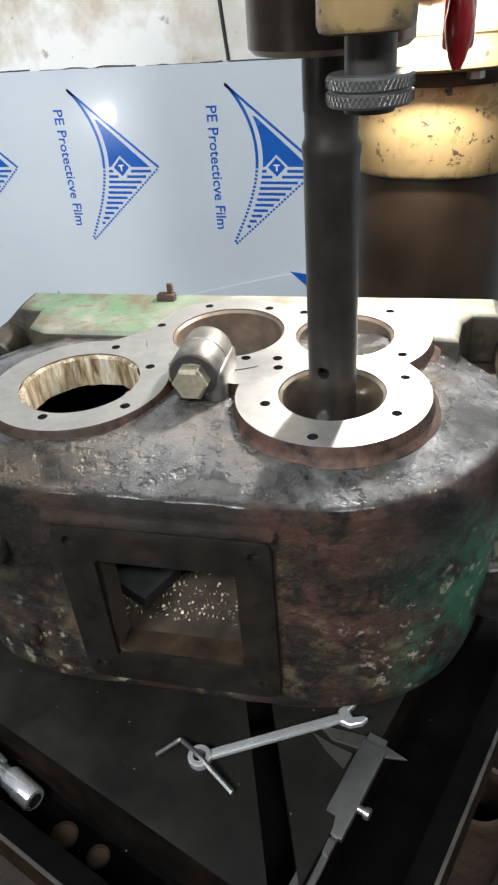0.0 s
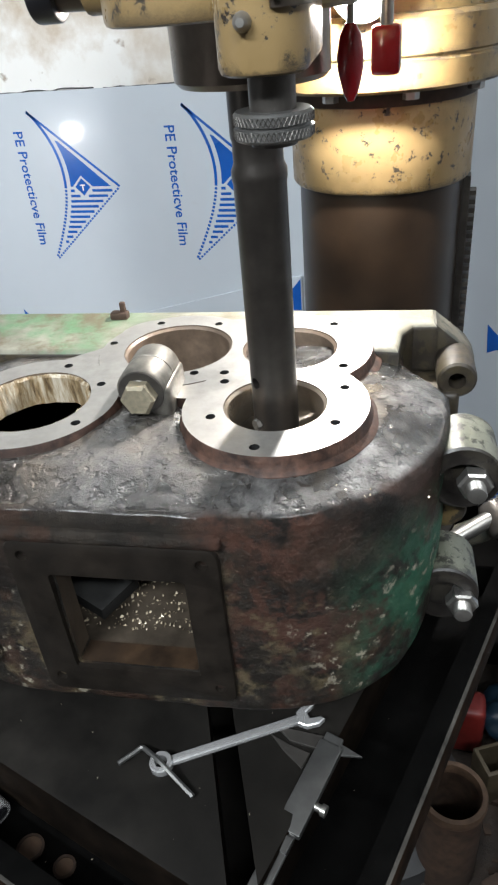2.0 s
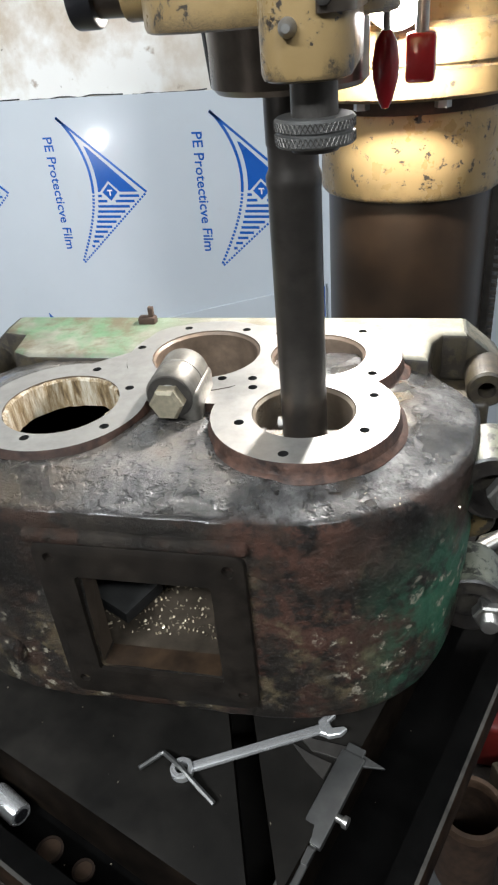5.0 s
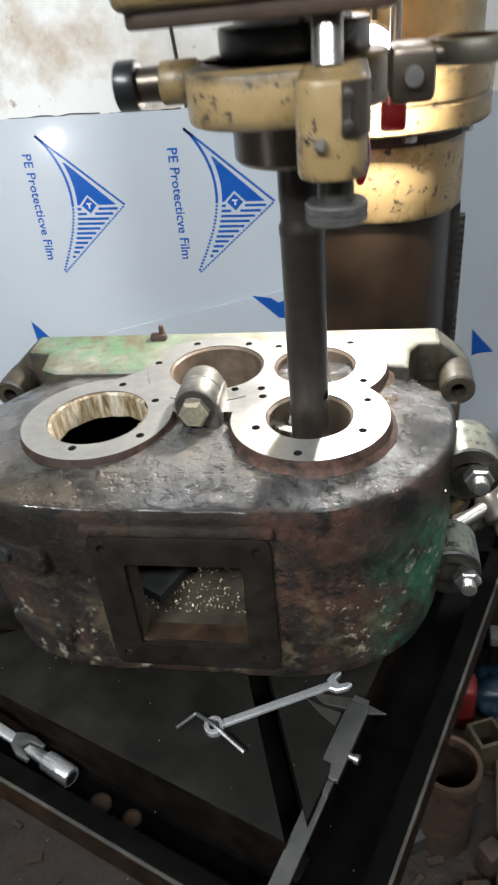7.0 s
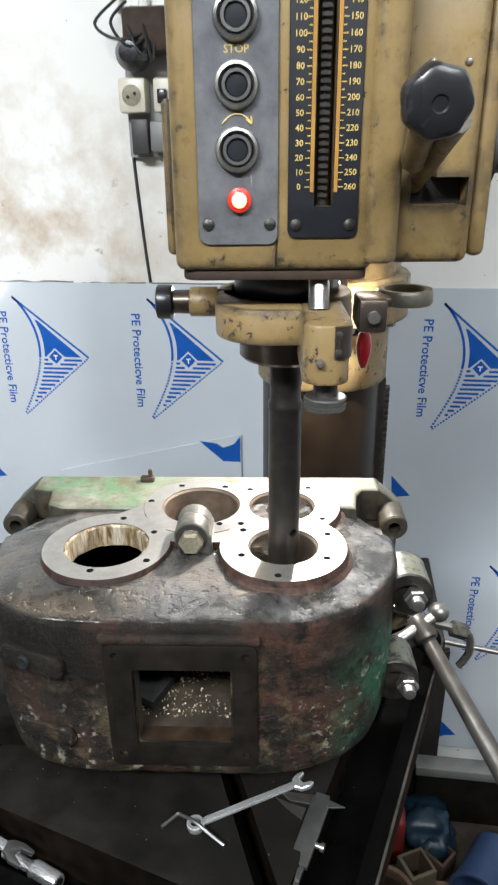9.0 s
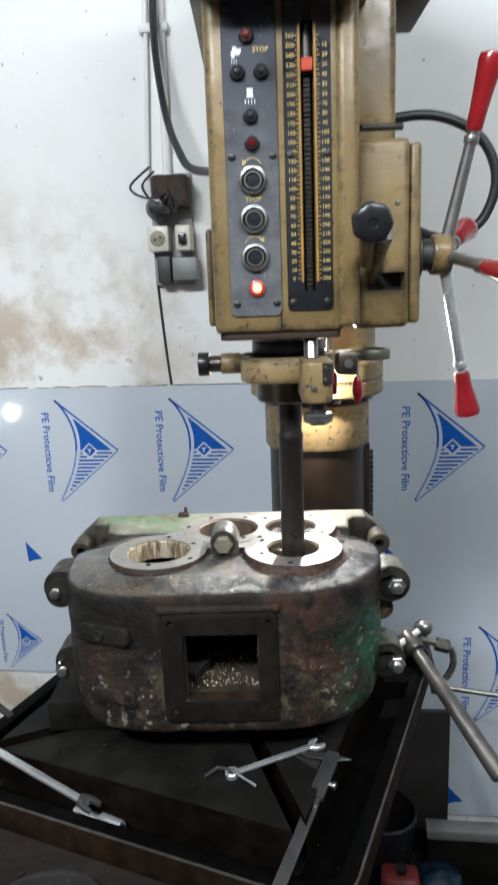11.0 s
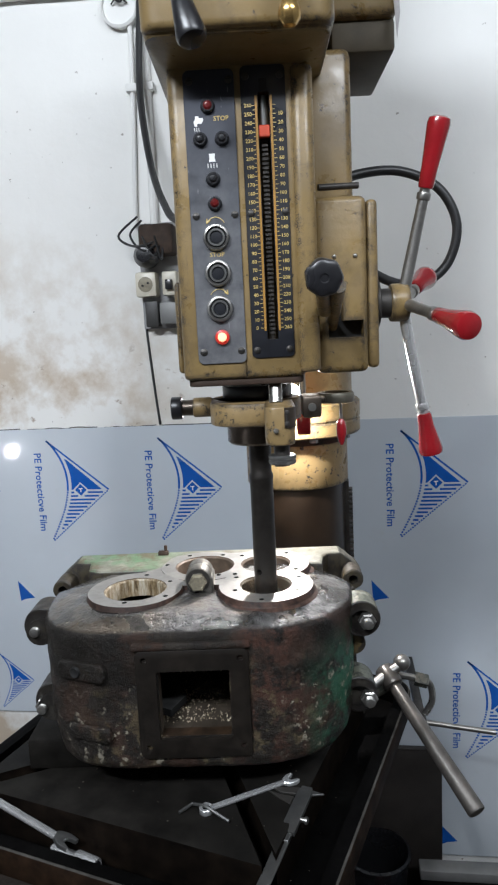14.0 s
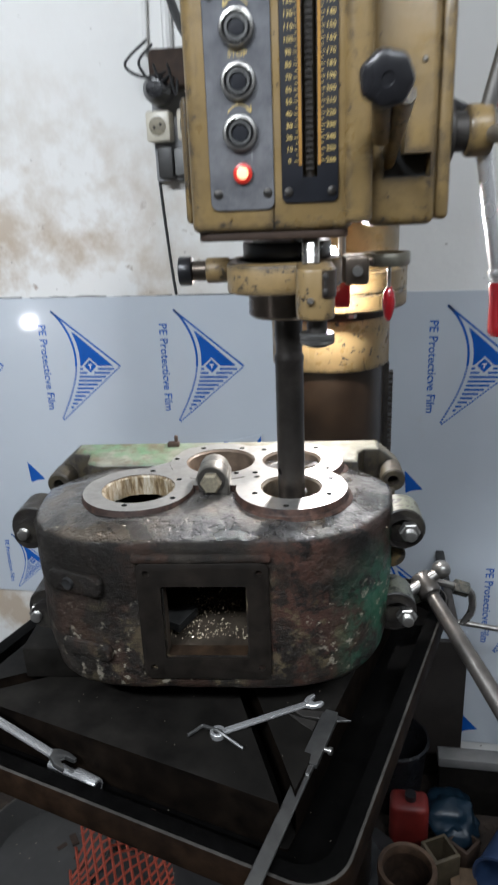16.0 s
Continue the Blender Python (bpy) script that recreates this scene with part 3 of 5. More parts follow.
SEAM_Z = 1.364
sheet = film_sheet("film_covered_sheet", "white metal sheet in printed blue protective film on the wall", -1.6, -0.012, 0.525, SEAM_Z, WALL_Y - 0.003)
for x in (-1.302, -0.985, -0.669, -0.3545):
    motif(sheet, x, 1.331, WALL_Y - 0.0032)
for x in (-1.19, -0.875, -0.555):
    motif(sheet, x, 0.708, WALL_Y - 0.0032, 0.6)
sheet2 = film_sheet("film_covered_sheet", "white metal sheet in printed blue protective film on the wall", -0.008, 1.7, 0.115, SEAM_Z, WALL_Y - 0.003)
for x in (-0.03, 0.287, 0.62, 0.94):
    if x > 0.0:
        motif(sheet2, x, 1.332, WALL_Y - 0.0032)
for x in (0.148, 0.455, 0.77):
    motif(sheet2, x, 0.70, WALL_Y - 0.0032)
lower = film_sheet("film_covered_sheet", "white film-covered metal sheet leaning askew against the wall", -0.60, -0.147, 0.42, 0.985, WALL_Y - 0.012)
for ob in lower.children:
    for v in ob.data.vertices:
        if v.co.z > 0.9:
            v.co.z += 0.115 * (v.co.x + 0.147) / 0.453 + 0.036
blue_corner = bmesh.new()
for poly in (((-0.247, 1.0), (-0.205, 0.995), (-0.19, 0.985), (-0.165, 0.995), (-0.149, 1.015), (-0.149, 0.95), (-0.19, 0.95)),):
    vs = [blue_corner.verts.new((px, WALL_Y - 0.0125, pz)) for px, pz in poly]
    blue_corner.faces.new(vs)
part("sail", blue_corner, BLUE, lower)
for x, z in ((-0.792, 0.925), (0.205, 0.925), (0.383, 0.206)):
    bm = bmesh.new()
    vs = [bm.verts.new((x + px, WALL_Y - 0.0036, z + pz)) for px, pz in ((0, 0.004), (0.046, -0.046), (0.018, -0.05), (0.004, -0.056))]
    bm.faces.new(vs[::-1])
    part("sail", bm, BLUE, sheet if x < 0 else sheet2)
tagged(link("trim_1", tube_along([(-0.365, WALL_Y + 0.003, 1.63), (-0.36, WALL_Y + 0.002, 1.55), (-0.352, WALL_Y + 0.003, 1.44), (-0.345, WALL_Y + 0.002, 1.366)], 0.0035, 6), DARK_GREY), "thin dark wire down the white wall", "wire", kind="structure")

random.seed(11)
for x0, x1 in ((-1.0, -0.74), (-0.72, -0.52), (-0.50, -0.355), (-0.34, 0.10)):
    pts = [(x0 + (x1 - x0) * k / 9, WALL_Y - 0.001, 1.3645 + random.uniform(-0.0012, 0.0022)) for k in range(10)]
    tagged(link("trim_2", tube_along(pts, 0.0013, 5), DARK_GREY), "dark ragged joint line above the film", "joint", kind="structure")

# ---- cables, conduit and socket on the wall ----
Y = WALL_Y
for x0, x1, r in ((-0.352, -0.372, 0.006), (-0.318, -0.322, 0.011)):
    t = thing("wall_conduit", "pale painted conduit pipe running down the wall", "conduit", None, "wall conduits")
    part("pipe", tube_along([(x0, Y - 0.006, 2.75), (x0, Y - 0.006, 2.3), (x1, Y - 0.006, 1.88)], r, 10), WALL, t)
    part("clip", box(x0 - 0.018, x0 + 0.018, Y - 0.018, Y + 0.002, 2.2, 2.22, 0.003), WALL, t)
for z0, z1, r, mat, lab in ((2.475, 2.50, 0.007, CABLE, "black cable running along the white wall"), (2.45, 2.445, 0.014, WALL, "pale conduit pipe running along the wall")):
    t = thing("wall_cable", lab, "cable")
    part("cable", tube_along([(-1.4, Y - 0.012, z0 - 0.01), (-0.72, Y - 0.012, z0), (-0.4, Y - 0.012, z1), (-0.2, Y - 0.012, z1 + 0.05)], r, 10), mat, t)
jb = thing("round_junction_box", "round white junction box with loose wires", "junction box")
part("box", turned([(0, 0), (0.046, 0), (0.048, 0.02), (0.042, 0.024), (0.04, 0.016), (0, 0.016)], 28, Matrix.Translation((-0.372, Y + 0.003, 2.395)) @ Matrix.Rotation(radians(90), 4, "X")), WALL, jb)
part("wire", tube_along([(-0.36, Y - 0.02, 2.44), (-0.385, Y - 0.028, 2.42), (-0.365, Y - 0.03, 2.40), (-0.35, Y - 0.02, 2.43)], 0.003, 6), CABLE, jb)
part("wire", tube_along([(-0.35, Y - 0.018, 2.40), (-0.37, Y - 0.03, 2.41), (-0.39, Y - 0.02, 2.40)], 0.002, 6), CABLE, jb)
loop = thing("head_cable", "thick black cable hanging down to the drill head", "cable")
part("cable", tube_along([(-0.315, Y - 0.02, 2.44), (-0.325, 1.25, 2.2), (-0.30, 1.2, 2.02), (-0.25, 1.1, 1.9), (-0.19, 1.0, 1.84), (-0.02, 0.75, 1.80)], 0.0085, 10), CABLE, loop)
loop = thing("head_cable", "thick black cable looping out behind the drill head", "cable")
part("cable", tube_along([(0.12, 0.62, 1.815), (0.17, 0.64, 1.836), (0.235, 0.65, 1.838), (0.294, 0.65, 1.808), (0.321, 0.65, 1.752), (0.306, 0.65, 1.693), (0.262, 0.64, 1.664), (0.21, 0.62, 1.672), (0.15, 0.60, 1.71)], 0.0075, 12), CABLE, loop)
jbx = thing("wall_switch_box", "old rusty switch box with tangled wires on the wall", "switch box")
part("backboard", box(-0.366, -0.265, Y - 0.012, Y + 0.003, 1.62, 1.885, 0.002), DIM_WALL, jbx, "bare grey plaster patch")
part("cover", box(-0.35, -0.262, Y - 0.075, Y - 0.010, 1.80, 1.875, 0.01), RUSTY, jbx, "rusty brown cover")
part("switch", turned([(0, 0), (0.03, 0), (0.03, 0.03), (0.018, 0.05), (0, 0.052)], 20, Matrix.Translation((-0.335, Y - 0.04, 1.80)) @ Matrix.Rotation(radians(90), 4, "X")), BLACK, jbx)
for k in range(4):
    part("wire", tube_along([(-0.36 + 0.01 * k, Y - 0.03, 1.90 - 0.01 * k), (-0.40 + 0.03 * k, Y - 0.07, 1.85), (-0.35 + 0.02 * k, Y - 0.09, 1.82 - 0.012 * k), (-0.29, Y - 0.06, 1.84)], 0.003, 6), CABLE, jbx)
sock = thing("wall_socket", "ivory wall socket with two round holes", "socket")
part("plate", box(-0.372, -0.318, Y - 0.05, Y - 0.010, 1.70, 1.762, 0.006), IVORY, sock)
part("well", turned([(0, 0), (0.018, 0), (0.019, 0.003), (0.015, 0.004), (0, 0.0035)], 20, Matrix.Translation((-0.345, Y - 0.048, 1.731)) @ Matrix.Rotation(radians(90), 4, "X")), IVORY_SHADED, sock, "round well shaded by a darker ivory")
for dx in (-0.007, 0.007):
    part("hole", turned([(0, 0), (0.003, 0), (0.003, 0.006), (0, 0.006)], 10, Matrix.Translation((-0.345 + dx, Y - 0.048, 1.731 + dx * 0.4)) @ Matrix.Rotation(radians(90), 4, "X")), HOLE_SHADE, sock)
brk = thing("wall_breaker", "small ivory breaker beside the socket", "breaker")
part("body", box(-0.30, -0.262, Y - 0.06, Y - 0.011, 1.70, 1.76, 0.005), IVORY, brk)
part("toggle", box(-0.29, -0.272, Y - 0.072, Y - 0.058, 1.715, 1.74, 0.003), BLACK, brk)
brk = thing("wall_grey_box", "small grey metal box under the socket", "box")
part("body", box(-0.352, -0.318, Y - 0.045, Y - 0.011, 1.625, 1.69, 0.004), GREY_BOX, brk)
brk = thing("wall_grey_box", "pale metal box under the breaker", "box")
part("body", box(-0.312, -0.25, Y - 0.055, Y - 0.011, 1.63, 1.685, 0.004), SHELF, brk)


# ---- the gear case on the table ----
CASE = pose(-0.073, 0.43, 0, 0, 0, 5.8)
BORES = {"A": (-0.092, -0.012, 0.0445), "B": (0.0, 0.0775, 0.0455), "C": (0.094, 0.0775, 0.0385), "D": (0.094, -0.012, 0.037)}
case = thing("gear_case", "old rusty cast-iron gear case with bored top and green remains", "gear case", CASE)


def ringed(outline, levels):
    """Rings of one outline, drawn in by each level's inset, stacked by height and closed above and below."""
    bm = bmesh.new()
    n, rings = len(outline), []
    for inset, z in levels:
        ring = []
        for k, (x, y) in enumerate(outline):
            (xa, ya), (xb, yb) = outline[k - 1], outline[(k + 1) % n]
            d = Vector((xb - xa, yb - ya)).normalized()
            ring.append(bm.verts.new((x - d.y * inset, y + d.x * inset, z)))
        rings.append(ring)
    for a, b in zip(rings, rings[1:]):
        for k in range(n):
            bm.faces.new((a[k], a[(k + 1) % n], b[(k + 1) % n], b[k]))
    bm.faces.new(rings[0][::-1])
    bm.faces.new(rings[-1])
    bmesh.ops.recalc_face_normals(bm, faces=bm.faces[:])
    return bm


def body_outline():
    """The case seen from above: straight front, long rounded ends, square back."""
    pts = []
    for s, q0, q1, n in ((-1, 0, 28, 2.9), (1, 28, 0, 2.3)):
        for k in range(q0, q1 + (1 if q1 else -1), 1 if q1 else -1):
            a = radians(90 * k / 28)
            pts.append((s * (0.07 + (0.149 if s > 0 else 0.153) * max(0.0, math.cos(a)) ** (2 / n)), 0.040 - 0.157 * math.sin(a) ** (2 / n)))
    pts += [(0.213, 0.052), (0.204, 0.066), (0.194, 0.078), (0.187, 0.092), (0.185, 0.128), (-0.185, 0.128), (-0.187, 0.092), (-0.194, 0.078), (-0.204, 0.066), (-0.213, 0.052)]
    out = []
    for k, (x, y) in enumerate(pts):  # more points along the straight runs
        nx, ny = pts[(k + 1) % len(pts)]
        d = math.hypot(nx - x, ny - y)
        m = max(1, int(d / 0.008))
        out += [(x + (nx - x) * j / m, y + (ny - y) * j / m) for j in range(m)] if d > 1e-6 else []
    return out


OUTLINE = body_outline()
levels = [(0.016, 1.036), (0.009, 1.037), (0.004, 1.040), (0.0, 1.047)] + [(0.0, 1.047 + 0.1735 * k / 18) for k in range(1, 19)]
levels += [(0.011 * (1 - math.cos(radians(a))), 1.2205 + 0.011 * math.sin(radians(a))) for a in (15, 30, 45, 60, 75, 90)]
shell = ringed(OUTLINE, levels)
top_cap = max(shell.faces, key=lambda f: f.calc_center_median().z)
last = list(top_cap.verts)
bmesh.ops.delete(shell, geom=[top_cap], context="FACES_ONLY")
rim_xy = [(v.co.x, v.co.y) for v in last]
for s_in in (0.04, 0.08, 0.13, 0.18, 0.24, 0.31, 0.40, 0.50, 0.62):
    ring = [shell.verts.new((x * (1 - s_in), (y - 0.01) * (1 - s_in) + 0.01, 1.2315 + 0.0095 * min(1, s_in / 0.18) ** 0.8)) for x, y in rim_xy]
    for k in range(len(ring)):
        shell.faces.new((last[k], last[(k + 1) % len(ring)], ring[(k + 1) % len(ring)], ring[k]))
    last = ring
crown_mid = shell.verts.new((0, 0.01, 1.241))
for k in range(len(last)):
    shell.faces.new((last[k], last[(k + 1) % len(last)], crown_mid))
bmesh.ops.recalc_face_normals(shell, faces=shell.faces[:])
shell.normal_update()
for v in shell.verts:
    p = v.co.copy()
    low = max(0.0, (1.10 - p.z) / 0.065)
    lift = 0.0
    if p.z > 1.2312:  # the skin swells towards the stub and the first round
        lift = 0.0055 * math.exp(-((p.x - 0.0) ** 2 + (p.y + 0.03) ** 2) / 0.0012) + 0.0035 * math.exp(-((p.x + 0.10) ** 2 + (p.y + 0.02) ** 2) / 0.006)
    fold = -0.006 * math.exp(-((p.x + 0.098) / 0.014) ** 2) * max(0.0, 1 - abs(p.z - 1.15) / 0.06) if p.y < -0.07 else 0.0
    v.co = Vector((p.x * (1 - 0.045 * low * low), p.y, p.z - 0.002 * low + lift)) + v.normal * (fold + 0.0016 * noise.noise(p * 22) + 0.0011 * noise.noise(p * 60))
inner = ringed([(x * 0.91, y * 0.84 + 0.0) for x, y in OUTLINE], [(0, 1.0845), (0, 1.222)])
cuts = [inner, box(-0.0495, 0.0425, -0.16, -0.05, 1.0860, 1.176, 0.003)]
cuts += [turned([(r + 0.0006, 1.151), (r + 0.0006, 1.33)], 50, Matrix.Translation((u, v, 0)) @ Matrix.Rotation(0.037 + u, 4, "Z")) for u, v, r in BORES.values()]
for c_ in cuts:
    shell = carve(shell, [c_])
shell.normal_update()
for f in shell.faces:
    c, n = f.calc_center_median(), f.normal
    flat_in = abs(n.z) > 0.9 and (1.084 < c.z < 1.0866 or 1.2215 < c.z < 1.2225)
    bore_in = abs(n.z) < 0.5 and c.z > 1.19 and min(math.hypot(c.x - u, c.y - v) - r for u, v, r in BORES.values()) < 0.001
    inside = flat_in or bore_in or (abs(n.z) < 0.3 and 1.08 < c.z < 1.225 and n.x * c.x + n.y * (c.y - 0.01) < 0)
    if inside:
        f.material_index = 2 if n.z > 0.7 and c.z < 1.09 else 1
    if n.z > 0.7 and 1.0855 < c.z < 1.0866 and c.y < -0.09:
        f.material_index = 3
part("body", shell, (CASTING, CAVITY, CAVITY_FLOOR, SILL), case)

# machined top: joined rounds, with the bores through them
rounds = [turned([(0.0745, 1.230), (0.0740, 1.2388), (0.0722, 1.2402), (0.0692, 1.2418), (0.0678, 1.2450), (0.0672, 1.2488), (0.0666, 1.25)], 64, (u, v, 0)) for u, v, _ in BORES.values()]
web = prism(rounded(-0.06, 0.14, 0.02, 0.135, (0.01, 0.01, 0.03, 0.03)), 1.2305, 1.2497)
web2 = prism([(-0.118, 0.035), (-0.048, -0.004), (0.04, -0.006), (0.10, 0.05), (-0.03, 0.11)], 1.231, 1.2494)
top = carve(rounds[0], rounds[1:] + [web, web2], "UNION")
drills = [turned([(r, 1.2), (r, 1.3)], 56, (u, v, 0)) for u, v, r in BORES.values()]
HOLES = [(-0.046, 0.014), (0.025, 0.125), (-0.029, 0.1275), (0.051, -0.0315), (-0.060, 0.0865), (0.051, 0.0196), (0.006, 0.022), (0.024, 0.033),
         (0.048, 0.034), (0.056, 0.118), (0.127, 0.123), (0.139, 0.046), (0.142, 0.012), (0.138, -0.036), (0.088, -0.068), (-0.045, -0.043), (-0.098, -0.062), (-0.085, 0.044)]
drills += [turned([(0.0036, 1.238), (0.0036, 1.3)], 14, (u, v, 0)) for u, v in HOLES]
top = carve(top, drills)
top.normal_update()
for f in top.faces:
    c = f.calc_center_median()
    if f.normal.z < 0.97:
        f.material_index = 1
        for u, v, r in BORES.values():
            if math.hypot(c.x - u, c.y - v) < r + 0.002:
                f.material_index = 2
        if min(math.hypot(c.x - u, c.y - v) for u, v in HOLES) < 0.0045:
            f.material_index = 3
part("machined_face", top, (MACHINED, RUST_RIM, BORE, HOLE_SHADE), case, "bright machined top face with red rusty rim")
for key, mat, deep in (("A", CORRODED, 0.026), ("B", BORE, 0.05), ("C", BORE, 0.05), ("D", BORED, 0.04)):
    u, v, r = BORES[key]
    ring = turned([(r + 0.004, 1.2495 - deep), (r + 0.004, 1.235), (r - 0.0005, 1.2492), (r - 0.0025 if key != "A" else r - 0.003, 1.247), (r - 0.0025, 1.2495 - deep)], 64, (u, v, 0))
    if key == "A":
        for vert in ring.verts:
            if math.hypot(vert.co.x - u, vert.co.y - v) < r:
                d = Vector((vert.co.x - u, vert.co.y - v, 0)).normalized()
                vert.co += d * 0.003 * noise.noise(vert.co * 130)
    part("bore_ring", ring, mat, case, "rough corroded bore edge" if key == "A" else "")

# back flange, flush with the machined face, with two eared corners
FL = [(-0.184, 0.085), (-0.165, 0.075), (-0.06, 0.075), (0.06, 0.082), (0.15, 0.082), (0.181, 0.078), (0.185, 0.112), (0.194, 0.127), (0.214, 0.126), (0.214, 0.162), (-0.214, 0.162), (-0.214, 0.126), (-0.190, 0.121)]
fl = prism(FL, 1.20, 1.2475, 0.006, 3)
fl = carve(fl, [turned([(r + 0.001, 1.1), (r + 0.001, 1.3)], 56, (u, v, 0)) for u, v, r in BORES.values()])
fl.normal_update()
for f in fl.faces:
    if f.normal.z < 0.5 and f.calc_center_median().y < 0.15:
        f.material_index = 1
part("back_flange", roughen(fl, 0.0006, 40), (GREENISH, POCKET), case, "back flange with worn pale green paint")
for s in (-1, 1):
    prof = [(0.188 * s, 1.2465), (0.2135 * s, 1.2465), (0.240 * s, 1.224), (0.247 * s, 1.213), (0.243 * s, 1.200), (0.231 * s, 1.195), (0.20 * s, 1.196), (0.188 * s, 1.20)]
    ear = prism(prof, -0.162, -0.128, 0.004)
    ear.transform(Matrix.Rotation(radians(90), 4, "X"))
    ear = carve(ear, [rod((0.2295 * s, 0.05, 1.2125), (0.2295 * s, 0.2, 1.2125), 0.0075)])
    ear.normal_update()
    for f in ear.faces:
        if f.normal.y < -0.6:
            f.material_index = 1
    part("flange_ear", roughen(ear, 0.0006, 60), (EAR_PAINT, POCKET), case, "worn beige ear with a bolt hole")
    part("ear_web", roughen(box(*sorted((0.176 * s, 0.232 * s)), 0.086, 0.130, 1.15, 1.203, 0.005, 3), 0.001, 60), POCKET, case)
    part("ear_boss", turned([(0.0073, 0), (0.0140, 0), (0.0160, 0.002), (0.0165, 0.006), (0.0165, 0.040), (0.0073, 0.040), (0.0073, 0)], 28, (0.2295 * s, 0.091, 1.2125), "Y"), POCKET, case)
    # side lugs: round saddles hollowed in front, each with its bolt and nut
    for (lx, lz, lr), (bx, bz), mat in (((0.2265, 1.197, 0.0265), (0.234, 1.195), 0), ((0.2205, 1.083, 0.027), (0.2345, 1.078), 1)):
        if s < 0:
            lz, bz = lz + 0.007, bz + 0.006
        e = turned([(0, 0), (lr - 0.0015, 0), (lr, 0.0015), (lr, 0.046), (lr - 0.002, 0.048), (0, 0.048)], 40, (lx * s, -0.024, lz), "Y")
        e = join(e, box((lx - 0.05) * s if s > 0 else lx * s, lx * s if s > 0 else (lx - 0.05) * s, -0.022, 0.022, lz - lr * 0.9, lz + lr - 0.0015, 0.003))
        hollow = turned([(0, -0.01), (lr - 0.0075, -0.01), (lr - 0.009, 0.012), (0, 0.012)], 32, ((lx + 0.001) * s, -0.024, lz - 0.0055), "Y")
        e = carve(e, [hollow])
        e.normal_update()
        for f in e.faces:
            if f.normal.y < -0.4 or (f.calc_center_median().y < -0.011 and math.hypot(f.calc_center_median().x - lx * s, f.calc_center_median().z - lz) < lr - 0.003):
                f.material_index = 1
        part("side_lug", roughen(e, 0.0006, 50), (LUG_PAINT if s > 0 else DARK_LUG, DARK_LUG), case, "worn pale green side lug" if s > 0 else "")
        b = part("bolt", rod((bx * s, -0.041, bz), (bx * s, 0.02, bz), 0.0068, round_=0.0012), STEEL, case)
        part("nut", turned([(0, 0), (0.0105, 0), (0.0125, 0.0015), (0.0125, 0.010), (0, 0.010)], 6, (bx * s, -0.031, bz), "Y"), STEEL, b)
        thread = [(0.0066 + (0.0006 if k % 2 else 0), 0.0006 * k) for k in range(15)]
        part("thread", turned(thread + [(0.0, 0.0084), (0.0, 0.0)], 18, (bx * s, -0.0398, bz), "Y"), STEEL, b)
mid_lug = turned([(0, 0), (0.0165, 0), (0.018, 0.002), (0.018, 0.05), (0, 0.05)], 30, (0.2165, 0.0, 1.150), "Y")
part("middle_lug", roughen(mid_lug, 0.0008, 60), OCHRE_LUG, case, "dirty ochre lug between the side lugs")
# window flange
fr = prism(rounded(-0.0785, 0.069, 1.0560, 1.207, (0.010,) * 4), 0.104, 0.1215, 0.002)
fr.transform(FACE)
fr = carve(fr, [box(-0.0515, 0.0445, -0.2, 0.0, 1.0835, 1.178, 0.003)] + [rod((u, -0.2, z), (u, -0.112, z), 0.0042) for u, z in ((-0.0663, 1.194), (0.0577, 1.194), (-0.0663, 1.072), (0.0577, 1.072))])
part("window_flange", fr, PLATE_DARK, case, "dark machined flange round the open window")
# shaft stub with bolted cap between the bores
stub = part("bearing_stub", turned([(0.0, 0), (0.010, 0), (0.012, 0.002), (0.0172, 0.002), (0.0185, 0.004), (0.0185, 0.024), (0.0178, 0.0245), (0.0178, 0.0255), (0.0185, 0.026), (0.0185, 0.044), (0.017, 0.047), (0, 0.047)], 36, (-0.001, -0.022, 1.262), "Y"), STUB, case, "worn steel stub with hexagon bolt")
part("stub_face", turned([(0, 0), (0.0165, 0), (0.0170, 0.001), (0, 0.001)], 36, (-0.001, -0.0212, 1.262), "Y"), RACK, stub)
part("bolt_head", turned([(0, 0), (0.0105, 0), (0.0128, 0.0022), (0.0128, 0.011), (0, 0.011)], 6, (-0.001, -0.032, 1.261), "Y"), BOLT_DIRTY, stub, "dirty pale hexagon bolt head")
part("foot", box(0.003, 0.0195, -0.0205, 0.026, 1.235, 1.266, 0.005, 3), STUB, stub)
part("saddle", box(-0.019, 0.012, -0.014, 0.024, 1.232, 1.252, 0.005, 3), CASTING, stub)
# small broken clip at the back edge and a screw hole on the front
clip = part("broken_clip", box(-0.083, -0.066, 0.141, 0.151, 1.245, 1.254, 0.002), RUSTY, case)
part("clip_ear", box(-0.073, -0.068, 0.144, 0.149, 1.25, 1.263, 0.001), RUSTY, clip)
for z0, z1, x_mid, length in ((1.163, 1.190, -0.150, 0.036), (1.078, 1.100, -0.146, 0.034)):
    lug_ = prism(rounded(-length, length, z0, z1, (0.010,) * 4), -0.004, 0.006, 0.003, 3)
    lug_.transform(Matrix.Translation((x_mid, -0.1065, 0)) @ Matrix.Rotation(radians(-21), 4, "Z") @ FACE)
    part("front_pad", roughen(lug_, 0.0008, 60), CASTING, case)
part("plugged_hole", turned([(0, 0.001), (0.004, 0.001), (0.0065, 0), (0.0075, 0.002), (0.0075, 0.008), (0, 0.008)], 20, Matrix.Translation((-0.1597, -0.1130, 1.1765)) @ Matrix.Rotation(radians(-21), 4, "Z") @ Matrix.Rotation(radians(-90), 4, "X")), HOLE_SHADE, case)
ledge_ = box(-0.082, 0.072, -0.1225, -0.108, 1.2055, 1.2165, 0.004, 3)
